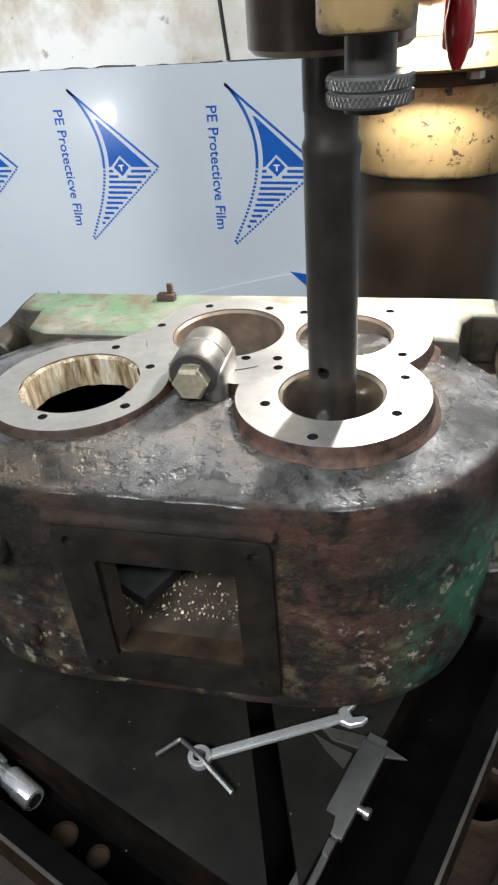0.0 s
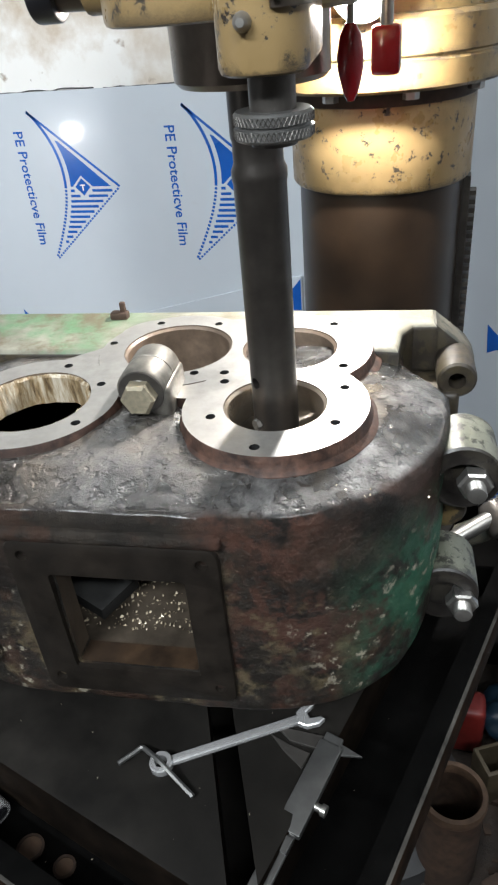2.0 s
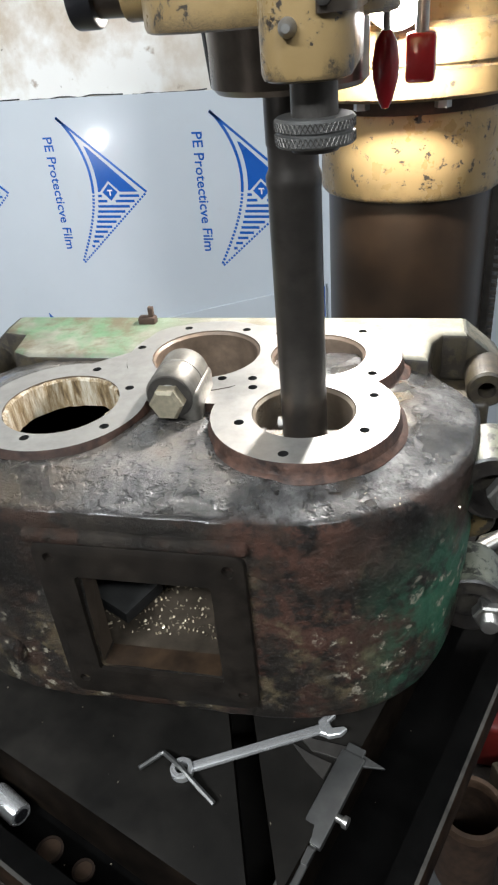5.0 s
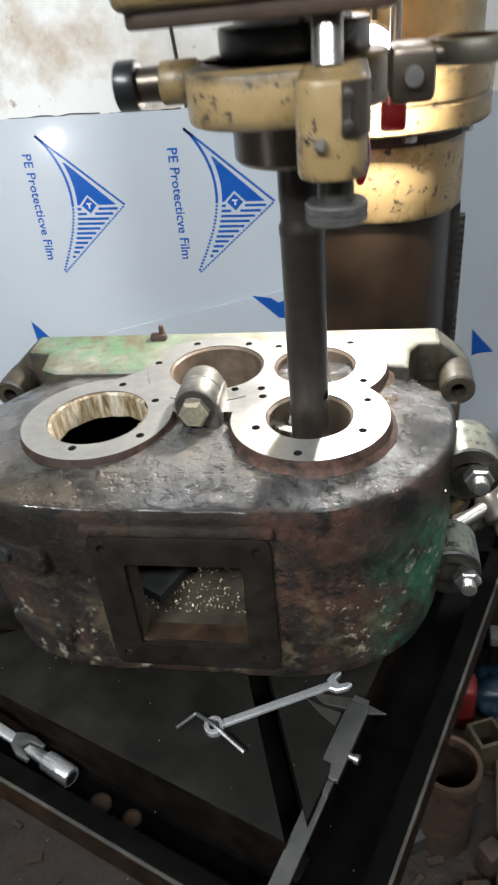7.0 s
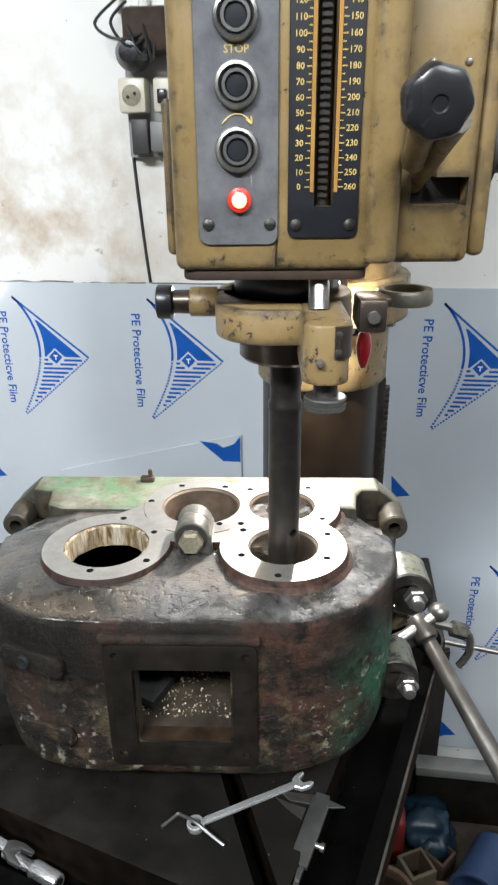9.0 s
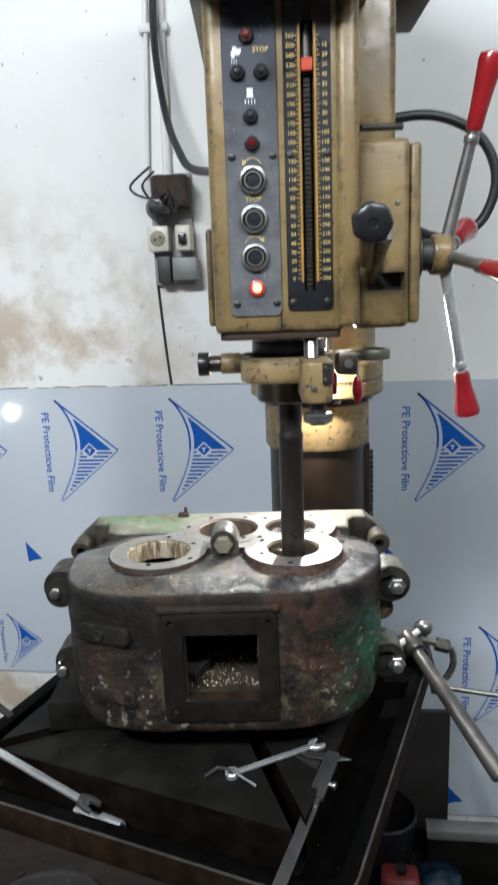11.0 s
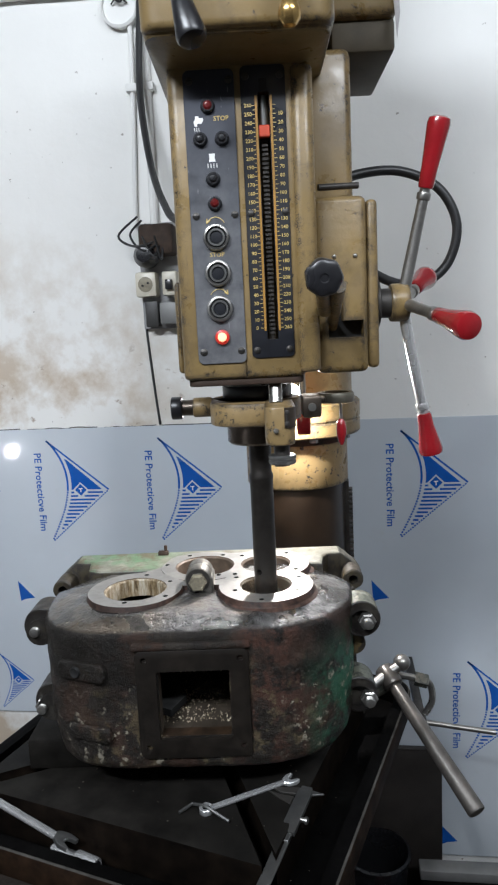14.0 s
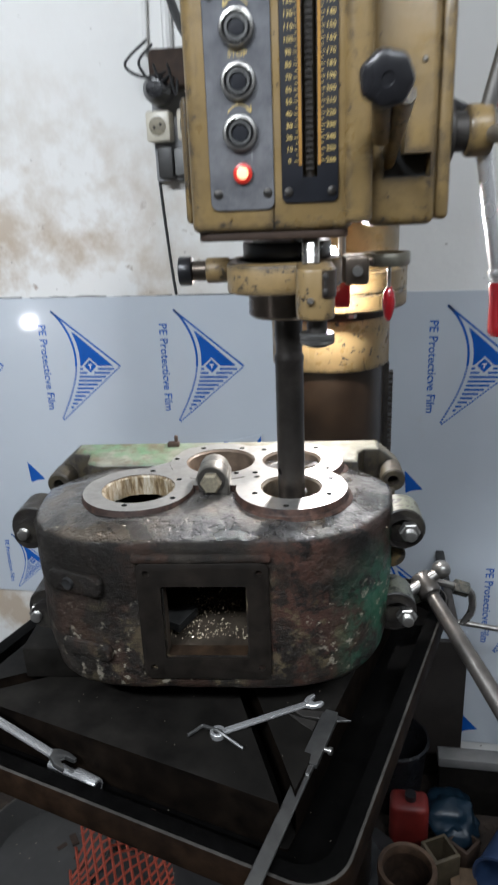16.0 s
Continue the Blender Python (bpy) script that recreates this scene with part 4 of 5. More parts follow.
part("window_lintel", roughen(ledge_, 0.0008, 50), CASTING, case)

web_in = prism([(-0.10, -0.052), (-0.041, -0.084), (-0.024, -0.046), (-0.075, -0.02)], 1.0925, 1.104, 0.0015)
web_foot = part("inner_web_foot", box(-0.10, -0.06, -0.05, -0.02, 1.084, 1.093), HOLE_SHADE, case)
web_in.normal_update()
for f in web_in.faces:
    if f.normal.z < 0.5:
        f.material_index = 1
part("inner_web", web_in, (DULL, HOLE_SHADE), case, "raised grey inner web")
# loose chips inside and on top
random.seed(3)


def flakes(places, size, lift):
    bm = bmesh.new()
    for x, y, z in places:
        a, s = random.uniform(0, 6.28), size * random.uniform(0.5, 1.5)
        c, d = math.cos(a) * s, math.sin(a) * s
        h = lift * random.uniform(0.2, 1.4)
        vs = [bm.verts.new(p) for p in ((x - c, y - d, z), (x - d * 0.5, y + c * 0.5, z + h), (x + c, y + d, z + h * 0.3), (x + d * 0.5, y - c * 0.5, z))]
        bm.faces.new(vs)
    return bm


pl = [(random.uniform(-0.1, 0.13), random.uniform(-0.085, 0.085), 1.0850) for _ in range(2600)]
pl = [p for p in pl if noise.noise(Vector(p) * 14) > -0.02 - 0.35 * random.random()]
chips = link("steel_chips", flakes(pl, 0.0012, 0.0026), CHIP, smooth=False)
chips.matrix_world = CASE
tagged(chips, "bright curled steel chips lying inside the gear case", "chips", kind="stuff")
pl = [(random.uniform(-0.2, 0.2), random.uniform(-0.10, -0.086), 1.2355) for _ in range(16)]
chips = link("steel_chips", flakes(pl, 0.0010, 0.0012), CHIP, smooth=False)
chips.matrix_world = CASE
tagged(chips, "fine bright chips scattered over the oily case top", "chips", kind="stuff")

pl = [(random.uniform(-0.30, 0.12), random.uniform(0.16, 0.42), 0.0) for _ in range(70)]
pl = [(x, y, 0.9895 if y > 0.225 - (x - 0.0) * 0.287 and x < 0.0 + (y - 0.15) * 0.29 else 0.9262) for x, y, _ in pl]
chips = link("steel_chips", flakes(pl, 0.0008, 0.001), CHIP_DULL, smooth=False)
tagged(chips, "fine bright chips scattered over the drill table", "chips", kind="stuff")

# ---- boring bar, turning ----
bar = thing("boring_bar", "dark steel boring bar turning in the front bore", "boring bar", pose(0.022, 0.428, 0))
shaft = turned([(0, 1.213), (0.0145, 1.213), (0.0160, 1.2145), (0.0160, 1.402), (0.0166, 1.404), (0.0166, 1.409), (0.0148, 1.413), (0.0148, 1.425), (0.0155, 1.427), (0.0155, 1.458), (0, 1.458)], 40)
shaft = carve(shaft, [rod((-0.05, 0, 1.272), (0.05, 0, 1.272), 0.0042, seg=16), box(-0.05, 0.05, -0.0045, 0.0045, 1.222, 1.231)])
part("shaft", shaft, BAR, bar)
part("tool_bit", box(-0.0335, 0.031, -0.0042, 0.0042, 1.2225, 1.2305, 0.0006, 1), TOOL, bar, "bright square tool bit")
part("cutting_tip", prism([(-0.0355, 0.001), (-0.0325, -0.0045), (-0.029, -0.0045), (-0.029, 0.0045), (-0.033, 0.0045)], 1.2265, 1.232, 0.0004, 1), STEEL, bar)
part("grub_screw", rod((-0.019, 0.0, 1.2395), (-0.010, 0.0, 1.2395), 0.004, seg=6), STEEL, bar)

# ---- drill column with its clamp collar ----
column = thing("drill_column", "greasy dark drill column with ochre clamp collar and rack", "column", pose(0.045, 0.87, 0))
part("column_tube", turned([(0, FLOOR_Z + 0.09), (0.093, FLOOR_Z + 0.09), (0.093, 2.6), (0, 2.6)], 64), COLUMN, column)
collar = part("collar", turned([(0.094, 1.303), (0.0985, 1.303), (0.1005, 1.306), (0.1005, 1.398), (0.094, 1.40), (0.094, 1.303)], 64), YELLOW_WORN, column, "worn ochre collar")
part("flange", turned([(0.094, 1.400), (0.124, 1.402), (0.127, 1.405), (0.127, 1.427), (0.125, 1.429), (0.125, 1.431), (0.127, 1.433), (0.127, 1.462), (0.123, 1.466), (0.094, 1.467), (0.094, 1.400)], 64), YELLOW, column, "ochre flange with a joint line")
part("sleeve", turned([(0.094, 1.466), (0.112, 1.466), (0.112, 2.28), (0.105, 2.30), (0.094, 2.30), (0.094, 1.466)], 48), YELLOW, column)
part("dirt_band", turned([(0.0995, 1.386), (0.1012, 1.388), (0.1016, 1.3985), (0.0995, 1.4)], 64), RUSTY, collar, "dark dirty band holding the shade under the flange")
for a in (-150, -110, -70, -30, 10):
    part("flange_bolt", turned([(0, 0), (0.008, 0), (0.008, 0.007), (0, 0.007)], 6, (0.113 * math.cos(radians(a)), 0.113 * math.sin(radians(a)), 1.395)), STEEL, collar)
part("base_foot", turned([(0, FLOOR_Z), (0.2, FLOOR_Z), (0.2, FLOOR_Z + 0.05), (0.15, FLOOR_Z + 0.07), (0.13, FLOOR_Z + 0.10), (0, FLOOR_Z + 0.10)], 40), DARK_GREY, column)
rack = bmesh.new()
n = 60
for k in range(n):
    z = 0.70 + 0.0098 * k
    box(0.1, 0.1085, -0.006, 0.012, z, z + 0.0052, bm=rack)
rack_base = part("rack", box(0.085, 0.1015, -0.008, 0.014, 0.66, 1.30, 0.001, 1), RACK, column, "toothed rack")
part("rack_teeth", rack, RACK, rack_base)
tagged(rack_base.children[0], kind="stuff")

# ---- drill head ----
HEAD = pose(0.022, 0.428, 0, 0, 0, 6.5)
head = thing("radial_drill", "ochre radial drill with control panel, depth scale and capstan", "drill", HEAD)
lower_body = prism(rounded(-0.088, 0.062, -0.097, 0.30, (0.012, 0.016, 0.01, 0.01)), 1.548, 1.93, 0.006, 3)
lower_body = carve(lower_body, [box(0.015, 0.029, -0.12, -0.075, 1.594, 1.872), box(-0.0125, -0.0105, -0.11, -0.094, 1.53, 1.571)])
part("lower_housing", lower_body, YELLOW, head)
part("side_plate", box(-0.0965, -0.087, -0.07, 0.25, 1.556, 1.668, 0.005, 3), YELLOW, head)
skirt = part("bottom_plate", prism(rounded(-0.083, 0.058, -0.092, 0.2, (0.012,) * 4), 1.540, 1.549, 0.002), RUSTY, head, "chipped lower edge")
part("upper_housing", carve(prism(rounded(-0.104, 0.098, -0.178, 0.30, (0.02, 0.02, 0.01, 0.01)), 1.912, 2.40, 0.008, 3), [box(-0.2, -0.1, -0.3, 0.0, 2.3, 2.5)]), YELLOW, head)
nk = bmesh.new()
o1 = rounded(-0.088, 0.066, -0.098, 0.29, (0.014, 0.018, 0.01, 0.01))
o2 = rounded(-0.103, 0.097, -0.176, 0.29, (0.02, 0.02, 0.01, 0.01))
rings = []
for f, z in ((0, 1.902), (0.12, 1.9035), (0.55, 1.905), (0.9, 1.909), (1.0, 1.920)):
    rings.append([nk.verts.new((a[0] + (b[0] - a[0]) * f, a[1] + (b[1] - a[1]) * f, z)) for a, b in zip(o1, o2)])
for a, b in zip(rings, rings[1:]):
    for k in range(len(a)):
        nk.faces.new((a[k], a[(k + 1) % len(a)], b[(k + 1) % len(a)], b[k]))
nk.faces.new(rings[0][::-1]), nk.faces.new(rings[-1])
bmesh.ops.recalc_face_normals(nk, faces=nk.faces[:])
part("neck", nk, YELLOW, head)
part("front_rib", prism(rounded(0.052, 0.079, -0.1, -0.03, (0.011, 0.011, 0.004, 0.004)), 1.553, 1.90, 0.004), YELLOW, head)
part("side_body", box(0.06, 0.132, -0.03, 0.26, 1.56, 1.94, 0.01, 3), YELLOW, head)
gear = box(0.078, 0.143, -0.058, 0.1, 1.547, 1.762, 0.008, 3)
gear = carve(gear, [box(0.093, 0.137, -0.08, -0.03, 1.591, 1.612), box(0.093, 0.112, -0.08, -0.03, 1.60, 1.645, 0.0)])
gb = part("feed_box", gear, YELLOW, head, "ochre feed box with an L-shaped slot")
part("slot_backing", box(0.090, 0.140, -0.034, -0.028, 1.587, 1.65), HOLE_SHADE, gb)
part("side_cover", box(0.1435, 0.158, -0.05, 0.09, 1.551, 1.758, 0.006, 3), YELLOW, gb)
part("hinge_pin", rod((0.085, -0.06, 1.772), (0.135, -0.045, 1.775), 0.004), RACK, gb)
for u in (0.102, 0.128):
    part("rivet", turned([(0, 0), (0.003, 0), (0.002, -0.002), (0, -0.0025)], 10, (u, -0.0582, 1.69), "Y"), STEEL, gb)
lever = part("slot_lever", rod((0.1, -0.03, 1.605), (0.092, -0.185, 1.648), 0.007, 0.008), YELLOW_WORN, gb, "worn ochre lever")
kn = [(0, 0.001), (0.004, 0.001), (0.005, 0), (0.0145, 0), (0.018, 0.002), (0.0197, 0.006), (0.0197, 0.015), (0.0175, 0.021), (0.013, 0.026), (0.009, 0.032), (0, 0.032)]
knob = turned(kn, 48, Matrix.Translation((0.0745, -0.212, 1.6545)) @ Matrix.Rotation(radians(-80), 4, "X"))
for v in knob.verts:
    d = v.co - Vector((0.0745, -0.20, 1.6545))
    a = math.atan2(d.z, d.x)
    if math.hypot(d.x, d.z) > 0.0155:
        v.co.x, v.co.z = 0.0745 + d.x * (1 + 0.035 * math.cos(7 * a)), 1.6545 + d.z * (1 + 0.035 * math.cos(7 * a))
knob = part("knob", knob, BLACK, lever, "black lobed knob")
part("knob_stem", rod((0.0765, -0.17, 1.647), (0.085, -0.10, 1.625), 0.009), YELLOW_WORN, lever)

# control panel
F = -0.0975
pan = prism(rounded(-0.0685, -0.0105, 1.5675, 1.8985, (0.007,) * 4), -F, -F + 0.0018, 0.0005, 1)
pan.transform(FACE)
panel = part("control_panel", pan, PANEL, head, "scuffed grey control panel")
PU = -0.0395


def disc(name, u, z, prof, mat, parent, label="", seg=24):
    return part(name, turned(prof, seg, Matrix.Translation((u, F - 0.0016, z)) @ Matrix.Rotation(radians(90), 4, "X")), mat, parent, label)


for z, lab in ((1.7145, "push button in a bright ring"), (1.6735, "stop push button in a bright ring"), (1.6325, "push button in a bright ring")):
    ring = disc("push_button", PU, z, [(0.0115, 0), (0.0155, 0), (0.0155, 0.003), (0.0145, 0.0055), (0.0125, 0.006), (0.0115, 0.0045), (0.0115, 0)], STEEL, panel, lab, 40)
    disc("button_well", PU, z, [(0, 0), (0.0117, 0), (0.0117, 0.002), (0, 0.002)], BLACK, ring)
    disc("button_ring", PU, z, [(0.0078, 0.001), (0.0100, 0.001), (0.0100, 0.0052), (0.0078, 0.0052), (0.0078, 0.001)], DULL, ring, "", 32)
    disc("button_cap", PU, z, [(0, 0.001), (0.0074, 0.001), (0.0070, 0.0030), (0, 0.0034)], BLACK_PLATE, ring)
led = disc("pilot_lamp", PU + 0.001, 1.599, [(0.0054, 0), (0.0088, 0), (0.0085, 0.004), (0.0054, 0.005), (0.0054, 0)], GLOW_RING, panel, "lit red pilot lamp")
disc("lens", PU + 0.001, 1.599, [(0, 0), (0.0055, 0), (0.0054, 0.006), (0.004, 0.0080), (0, 0.009)], GLOW, led, "glowing lens")
for u, z in ((PU - 0.002, 1.859), (PU - 0.0125, 1.8235), (PU + 0.0125, 1.8235), (PU, 1.780), (PU + 0.0005, 1.7525)):
    pl_ = disc("pilot_socket", u, z, [(0.005, 0), (0.0085, 0), (0.008, 0.003), (0.0065, 0.006), (0.005, 0.006), (0.005, 0)], BLACK, panel)
    disc("dark_lens", u, z, [(0, 0), (0.0052, 0), (0.005, 0.006), (0.003, 0.008), (0, 0.0085)], DARK_RED if z in (1.7525, 1.859) else BLACK, pl_)
for u, z in ((-0.0615, 1.582), (-0.0165, 1.582), (-0.0615, 1.7395), (-0.0165, 1.7395), (-0.0615, 1.8865), (-0.0165, 1.8865)):
    sc = disc("screw", u, z, [(0, 0), (0.0044, 0), (0.0042, 0.0012), (0.0025, 0.0022), (0, 0.0025)], RACK, panel, "", 16)
    part("screw_slot", box(u - 0.0036, u + 0.0036, F - 0.0045, F - 0.0035, z - 0.0005, z + 0.0005), HOLE_SHADE, sc)
for z, u in ((1.8455, PU + 0.0125), (1.695, PU)):
    lettering("STOP", 0.0072, Matrix.Translation((u, F - 0.002, z)) @ FACE, GOLD, "lettering", panel)
for z, flip in ((1.7345, 1), (1.6525, -1)):
    arc = [(PU + 0.0145 * math.cos(radians(a)), F - 0.0022, z - 0.0185 + 0.0215 * math.sin(radians(a))) for a in range(45, 140, 10)]
    part("turning_arrow", tube_along(arc, 0.0006, 5), GOLD, panel)
    hx, hz = (arc[-1][0], arc[-1][2]) if flip > 0 else (arc[0][0], arc[0][2])
    part("arrow_head", tube_along([(hx + 0.004 * flip, F - 0.0022, hz + 0.003), (hx, F - 0.0022, hz), (hx + 0.0005 * flip, F - 0.0022, hz + 0.005)], 0.0007, 5), GOLD, panel)
tap = prism([(-0.006, 0), (-0.003, 0.0), (-0.003, 0.003), (0.002, 0.003), (0.004, 0.006), (0.004, 0.009), (-0.001, 0.009), (-0.001, 0.011), (-0.005, 0.011), (-0.005, 0.008), (-0.007, 0.005)], 0, 0.0003)
part("tap_symbol", upright(tap, Matrix.Translation((PU - 0.012, F - 0.0018, 1.838)) @ FACE), WHITE, panel)
for k in range(3):
    part("symbol_ray", box(PU - 0.0185 + 0.0025 * k, PU - 0.0178 + 0.0025 * k, F - 0.0022, F - 0.0018, 1.8325, 1.8365), WHITE, panel)
lampsym = prism([(-0.004, 0), (0.004, 0), (0.003, 0.004), (0.0035, 0.009), (-0.0035, 0.009), (-0.003, 0.004)], 0, 0.0003)
part("lamp_symbol", upright(lampsym, Matrix.Translation((PU, F - 0.0018, 1.799)) @ FACE), WHITE, panel)
for k in range(4):
    part("symbol_ray", box(PU - 0.0055 + 0.0034 * k, PU - 0.0046 + 0.0034 * k, F - 0.0022, F - 0.0018, 1.7925, 1.797), WHITE, panel)

# depth scale
sp = prism(rounded(-0.0035, 0.0475, 1.572, 1.9005, (0.006,) * 4), -F, -F + 0.0016, 0.0005, 1)
sp.transform(FACE)
sp = carve(sp, [box(0.0155, 0.0285, -0.12, -0.07, 1.594, 1.872)])
scale_plate = part("depth_scale", sp, BLACK_PLATE, head, "black depth scale with gold figures")
for u in (0.0135, 0.0305):
    part("scale_strip", box(u - 0.0013, u + 0.0013, F - 0.0024, F - 0.0012, 1.604, 1.868), ORANGE, scale_plate, "orange strip")
part("screw_rod", rod((0.022, -0.083, 1.594), (0.022, -0.083, 1.871), 0.0052), RACK, scale_plate, "dark threaded rod")
th = bmesh.new()
for k in range(46):
    box(0.0185, 0.0255, -0.0905, -0.087, 1.60 + 0.005 * k, 1.6025 + 0.005 * k, bm=th)
tagged(part("thread", th, RACK, scale_plate), kind="stuff")
part("pointer", box(0.0155, 0.0285, -0.099, -0.088, 1.8235, 1.8365, 0.001, 1), POINTER, scale_plate, "red pointer")
part("upper_rod", rod((0.022, -0.085, 1.8365), (0.022, -0.085, 1.871), 0.0056), DULL, scale_plate)
ticks = bmesh.new()
for k in range(53):
    z = 1.6075 + 0.005 * k * 0.962
    long_ = 0.0035 if k % 2 == 0 else 0.0022
    box(0.0118 - long_, 0.0118, F - 0.0021, F - 0.0014, z - 0.0003, z + 0.0003, bm=ticks)
    box(0.0322, 0.0322 + long_, F - 0.0021, F - 0.0014, z - 0.0003, z + 0.0003, bm=ticks)
tagged(part("scale_ticks", ticks, GOLD, scale_plate), kind="stuff")
for k in range(27):
    z = 1.6075 + 0.00962 * k
    lettering(str(10 * k), 0.0058, Matrix.Translation((0.0040, F - 0.0018, z)) @ FACE, GOLD, "scale_figure", scale_plate)
    if k < 26:
        lettering(str(260 - 10 * k), 0.0058, Matrix.Translation((0.0408, F - 0.0018, z)) @ FACE, GOLD, "scale_figure", scale_plate)
for u, z in ((0.0025, 1.5815), (0.0415, 1.5815), (0.0025, 1.74), (0.0425, 1.74), (0.0025, 1.889), (0.0415, 1.889)):
    sc = disc("screw", u, z, [(0, 0), (0.0042, 0), (0.004, 0.0012), (0.0024, 0.0022), (0, 0.0025)], RACK, scale_plate, "", 16)
part("slot_top", box(0.0175, 0.0265, F - 0.0019, F - 0.0012, 1.873, 1.886), HOLE_SHADE, scale_plate)

# upper levers, name plate and motor box
np_ = part("name_plate", box(-0.042, 0.018, -0.1815, -0.1775, 1.967, 2.0, 0.001, 1), BLACK_PLATE, head, "black plate with gold marks")
for k, w in enumerate((0.009, 0.010, 0.004, 0.009, 0.010)):
    part("gold_mark", box(-0.036 + 0.0105 * k, -0.036 + 0.0105 * k + w * 0.8, -0.1825, -0.1813, 1.977, 1.993), GOLD, np_)
lv = part("black_lever", rod((-0.070, -0.205, 1.992), (-0.057, -0.232, 1.927), 0.0042), CHROME, head, "chromed lever with black grip")
part("grip", rod((-0.058, -0.230, 1.930), (-0.044, -0.245, 1.873), 0.008, 0.0150, round_=0.0055, seg=28), BLACK, lv, "black tapered grip")
part("lever_root", rod((-0.074, -0.17, 2.04), (-0.070, -0.207, 1.990), 0.006), CHROME, lv)
lv = part("brass_lever", rod((0.048, -0.20, 1.985), (0.048, -0.21, 1.915), 0.006), YELLOW, head, "ochre lever with brass knob")
part("brass_knob", turned([(0, -0.013), (0.006, -0.0115), (0.0105, -0.006), (0.0115, 0), (0.0100, 0.007), (0.006, 0.012), (0, 0.013)], 24, (0.048, -0.213, 1.906)), BRASS, lv, "round brass knob")
part("lever_root", rod((0.048, -0.17, 2.015), (0.048, -0.202, 1.98), 0.007), YELLOW, lv)
mb = part("motor_box", box(0.10, 0.197, 0.0, 0.19, 1.985, 2.35, 0.010, 3), YELLOW, head, "glossy ochre motor box")
part("lower_cover", box(0.114, 0.195, 0.012, 0.19, 1.947, 1.987, 0.005), OLIVE, mb, "dull olive lower cover")
part("tape", upright(prism([(0.0, 0), (0.012, 0.004), (0.013, -0.02), (0.008, -0.04), (0.010, -0.075), (0.006, -0.105), (0.004, -0.08), (0.001, -0.05), (0.003, -0.03)], 0, 0.0015), Matrix.Translation((0.188, -0.004, 2.06)) @ FACE), TAPE, mb, "strip of pale torn tape")
rl = part("red_lever", rod((0.186, 0.05, 2.05), (0.206, -0.05, 2.025), 0.006), CHROME, head)
part("red_grip", rod((0.2, -0.045, 2.027), (0.218, -0.095, 2.0), 0.009, 0.014, round_=0.005), RED, rl, "red plastic grip")

# capstan
hub = part("capstan_hub", rod((0.178, -0.012, 1.632), (0.202, -0.012, 1.632), 0.0245, round_=0.003, seg=28), YELLOW, head, "ochre capstan hub with red-handled levers")
part("hub_shaft", rod((0.156, -0.012, 1.632), (0.18, -0.012, 1.632), 0.019), RACK, hub)
part("hub_flange", rod((0.1575, -0.012, 1.632), (0.163, -0.012, 1.632), 0.032, round_=0.002), RACK, hub)
for tip_, grip, mat in (((0.0465, -0.0335, 0.218), 0.083, STEEL), ((0.046, -0.158, -0.034), 0.072, STEEL), ((0.047, 0.020, -0.207), 0.060, CHROME), ((0.056, 0.080, 0.036), 0.05, STEEL)):
    mid = Vector((0.190, -0.012, 1.632))
    way = (Vector(tip_) - Vector((0.004, 0, 0))).normalized()
    root, end = mid + Vector((0.004, 0, 0)) + way * 0.016, mid + Vector(tip_)
    start = end - way * grip
    arm = part("capstan_arm", rod(root, start, 0.0078, 0.0066, seg=24), mat, hub)
    part("arm_collar", rod(start - way * 0.014, start - way * 0.005, 0.0088, round_=0.001), mat, arm)
    w_ = 1.15 if grip < 0.08 else 1.0
    prof = [(0, 0), (0.0085, 0), (0.0098, 0.003), (0.0105, grip * 0.3), (0.0135 * w_, grip * 0.78), (0.0143 * w_, grip * 0.9), (0.0130 * w_, grip * 0.97), (0.009 * w_, grip), (0, grip)]
    part("red_handle", turned(prof, 28, Matrix.Translation(start) @ way.to_track_quat("Z", "Y").to_matrix().to_4x4()), RED, arm, "red plastic handle")

# quill and depth-stop clamp under the head
quill = part("quill", turned([(0, 1.455), (0.040, 1.455), (0.043, 1.458), (0.043, 1.50), (0.03, 1.503), (0.03, 1.56), (0, 1.56)], 48), QUILL, head, "greasy dark steel quill")
part("quill_ring", turned([(0.03, 1.515), (0.046, 1.515), (0.047, 1.517), (0.047, 1.532), (0.046, 1.534), (0.03, 1.534), (0.03, 1.515)], 40), BLACK, quill)
part("upper_quill", turned([(0.02, 1.532), (0.036, 1.532), (0.036, 1.551), (0.02, 1.551), (0.02, 1.532)], 40), STEEL, quill)
clamp = turned([(0.044, 1.487), (0.057, 1.487), (0.0585, 1.489), (0.0585, 1.514), (0.057, 1.516), (0.044, 1.516), (0.044, 1.487)], 56)
yoke = part("stop_clamp", clamp, YELLOW_WORN, head, "worn ochre depth-stop clamp round the quill")
part("clamp_block", carve(prism(rounded(-0.062, 0.03, -0.088, 0.05, (0.045, 0.012, 0.02, 0.03)), 1.487, 1.516, 0.003), [turned([(0.0445, 1.4), (0.0445, 1.6)], 48)]), YELLOW_WORN, yoke)
lug = prism(rounded(0.0075, 0.0425, -0.142, -0.055, (0.014, 0.014, 0.003, 0.003)), 1.4705, 1.5165, 0.003, 2)
NU0, NV0 = 0.0264, -0.121
lg = part("stop_lug", lug, YELLOW_WORN, yoke, "chipped ochre stop lug")
part("index_plate", prism(rounded(0.030, 0.0438, -0.1435, -0.05, (0.002, 0.0125, 0.001, 0.001)), 1.492, 1.5155), QUILL, lg, "worn steel index plate")
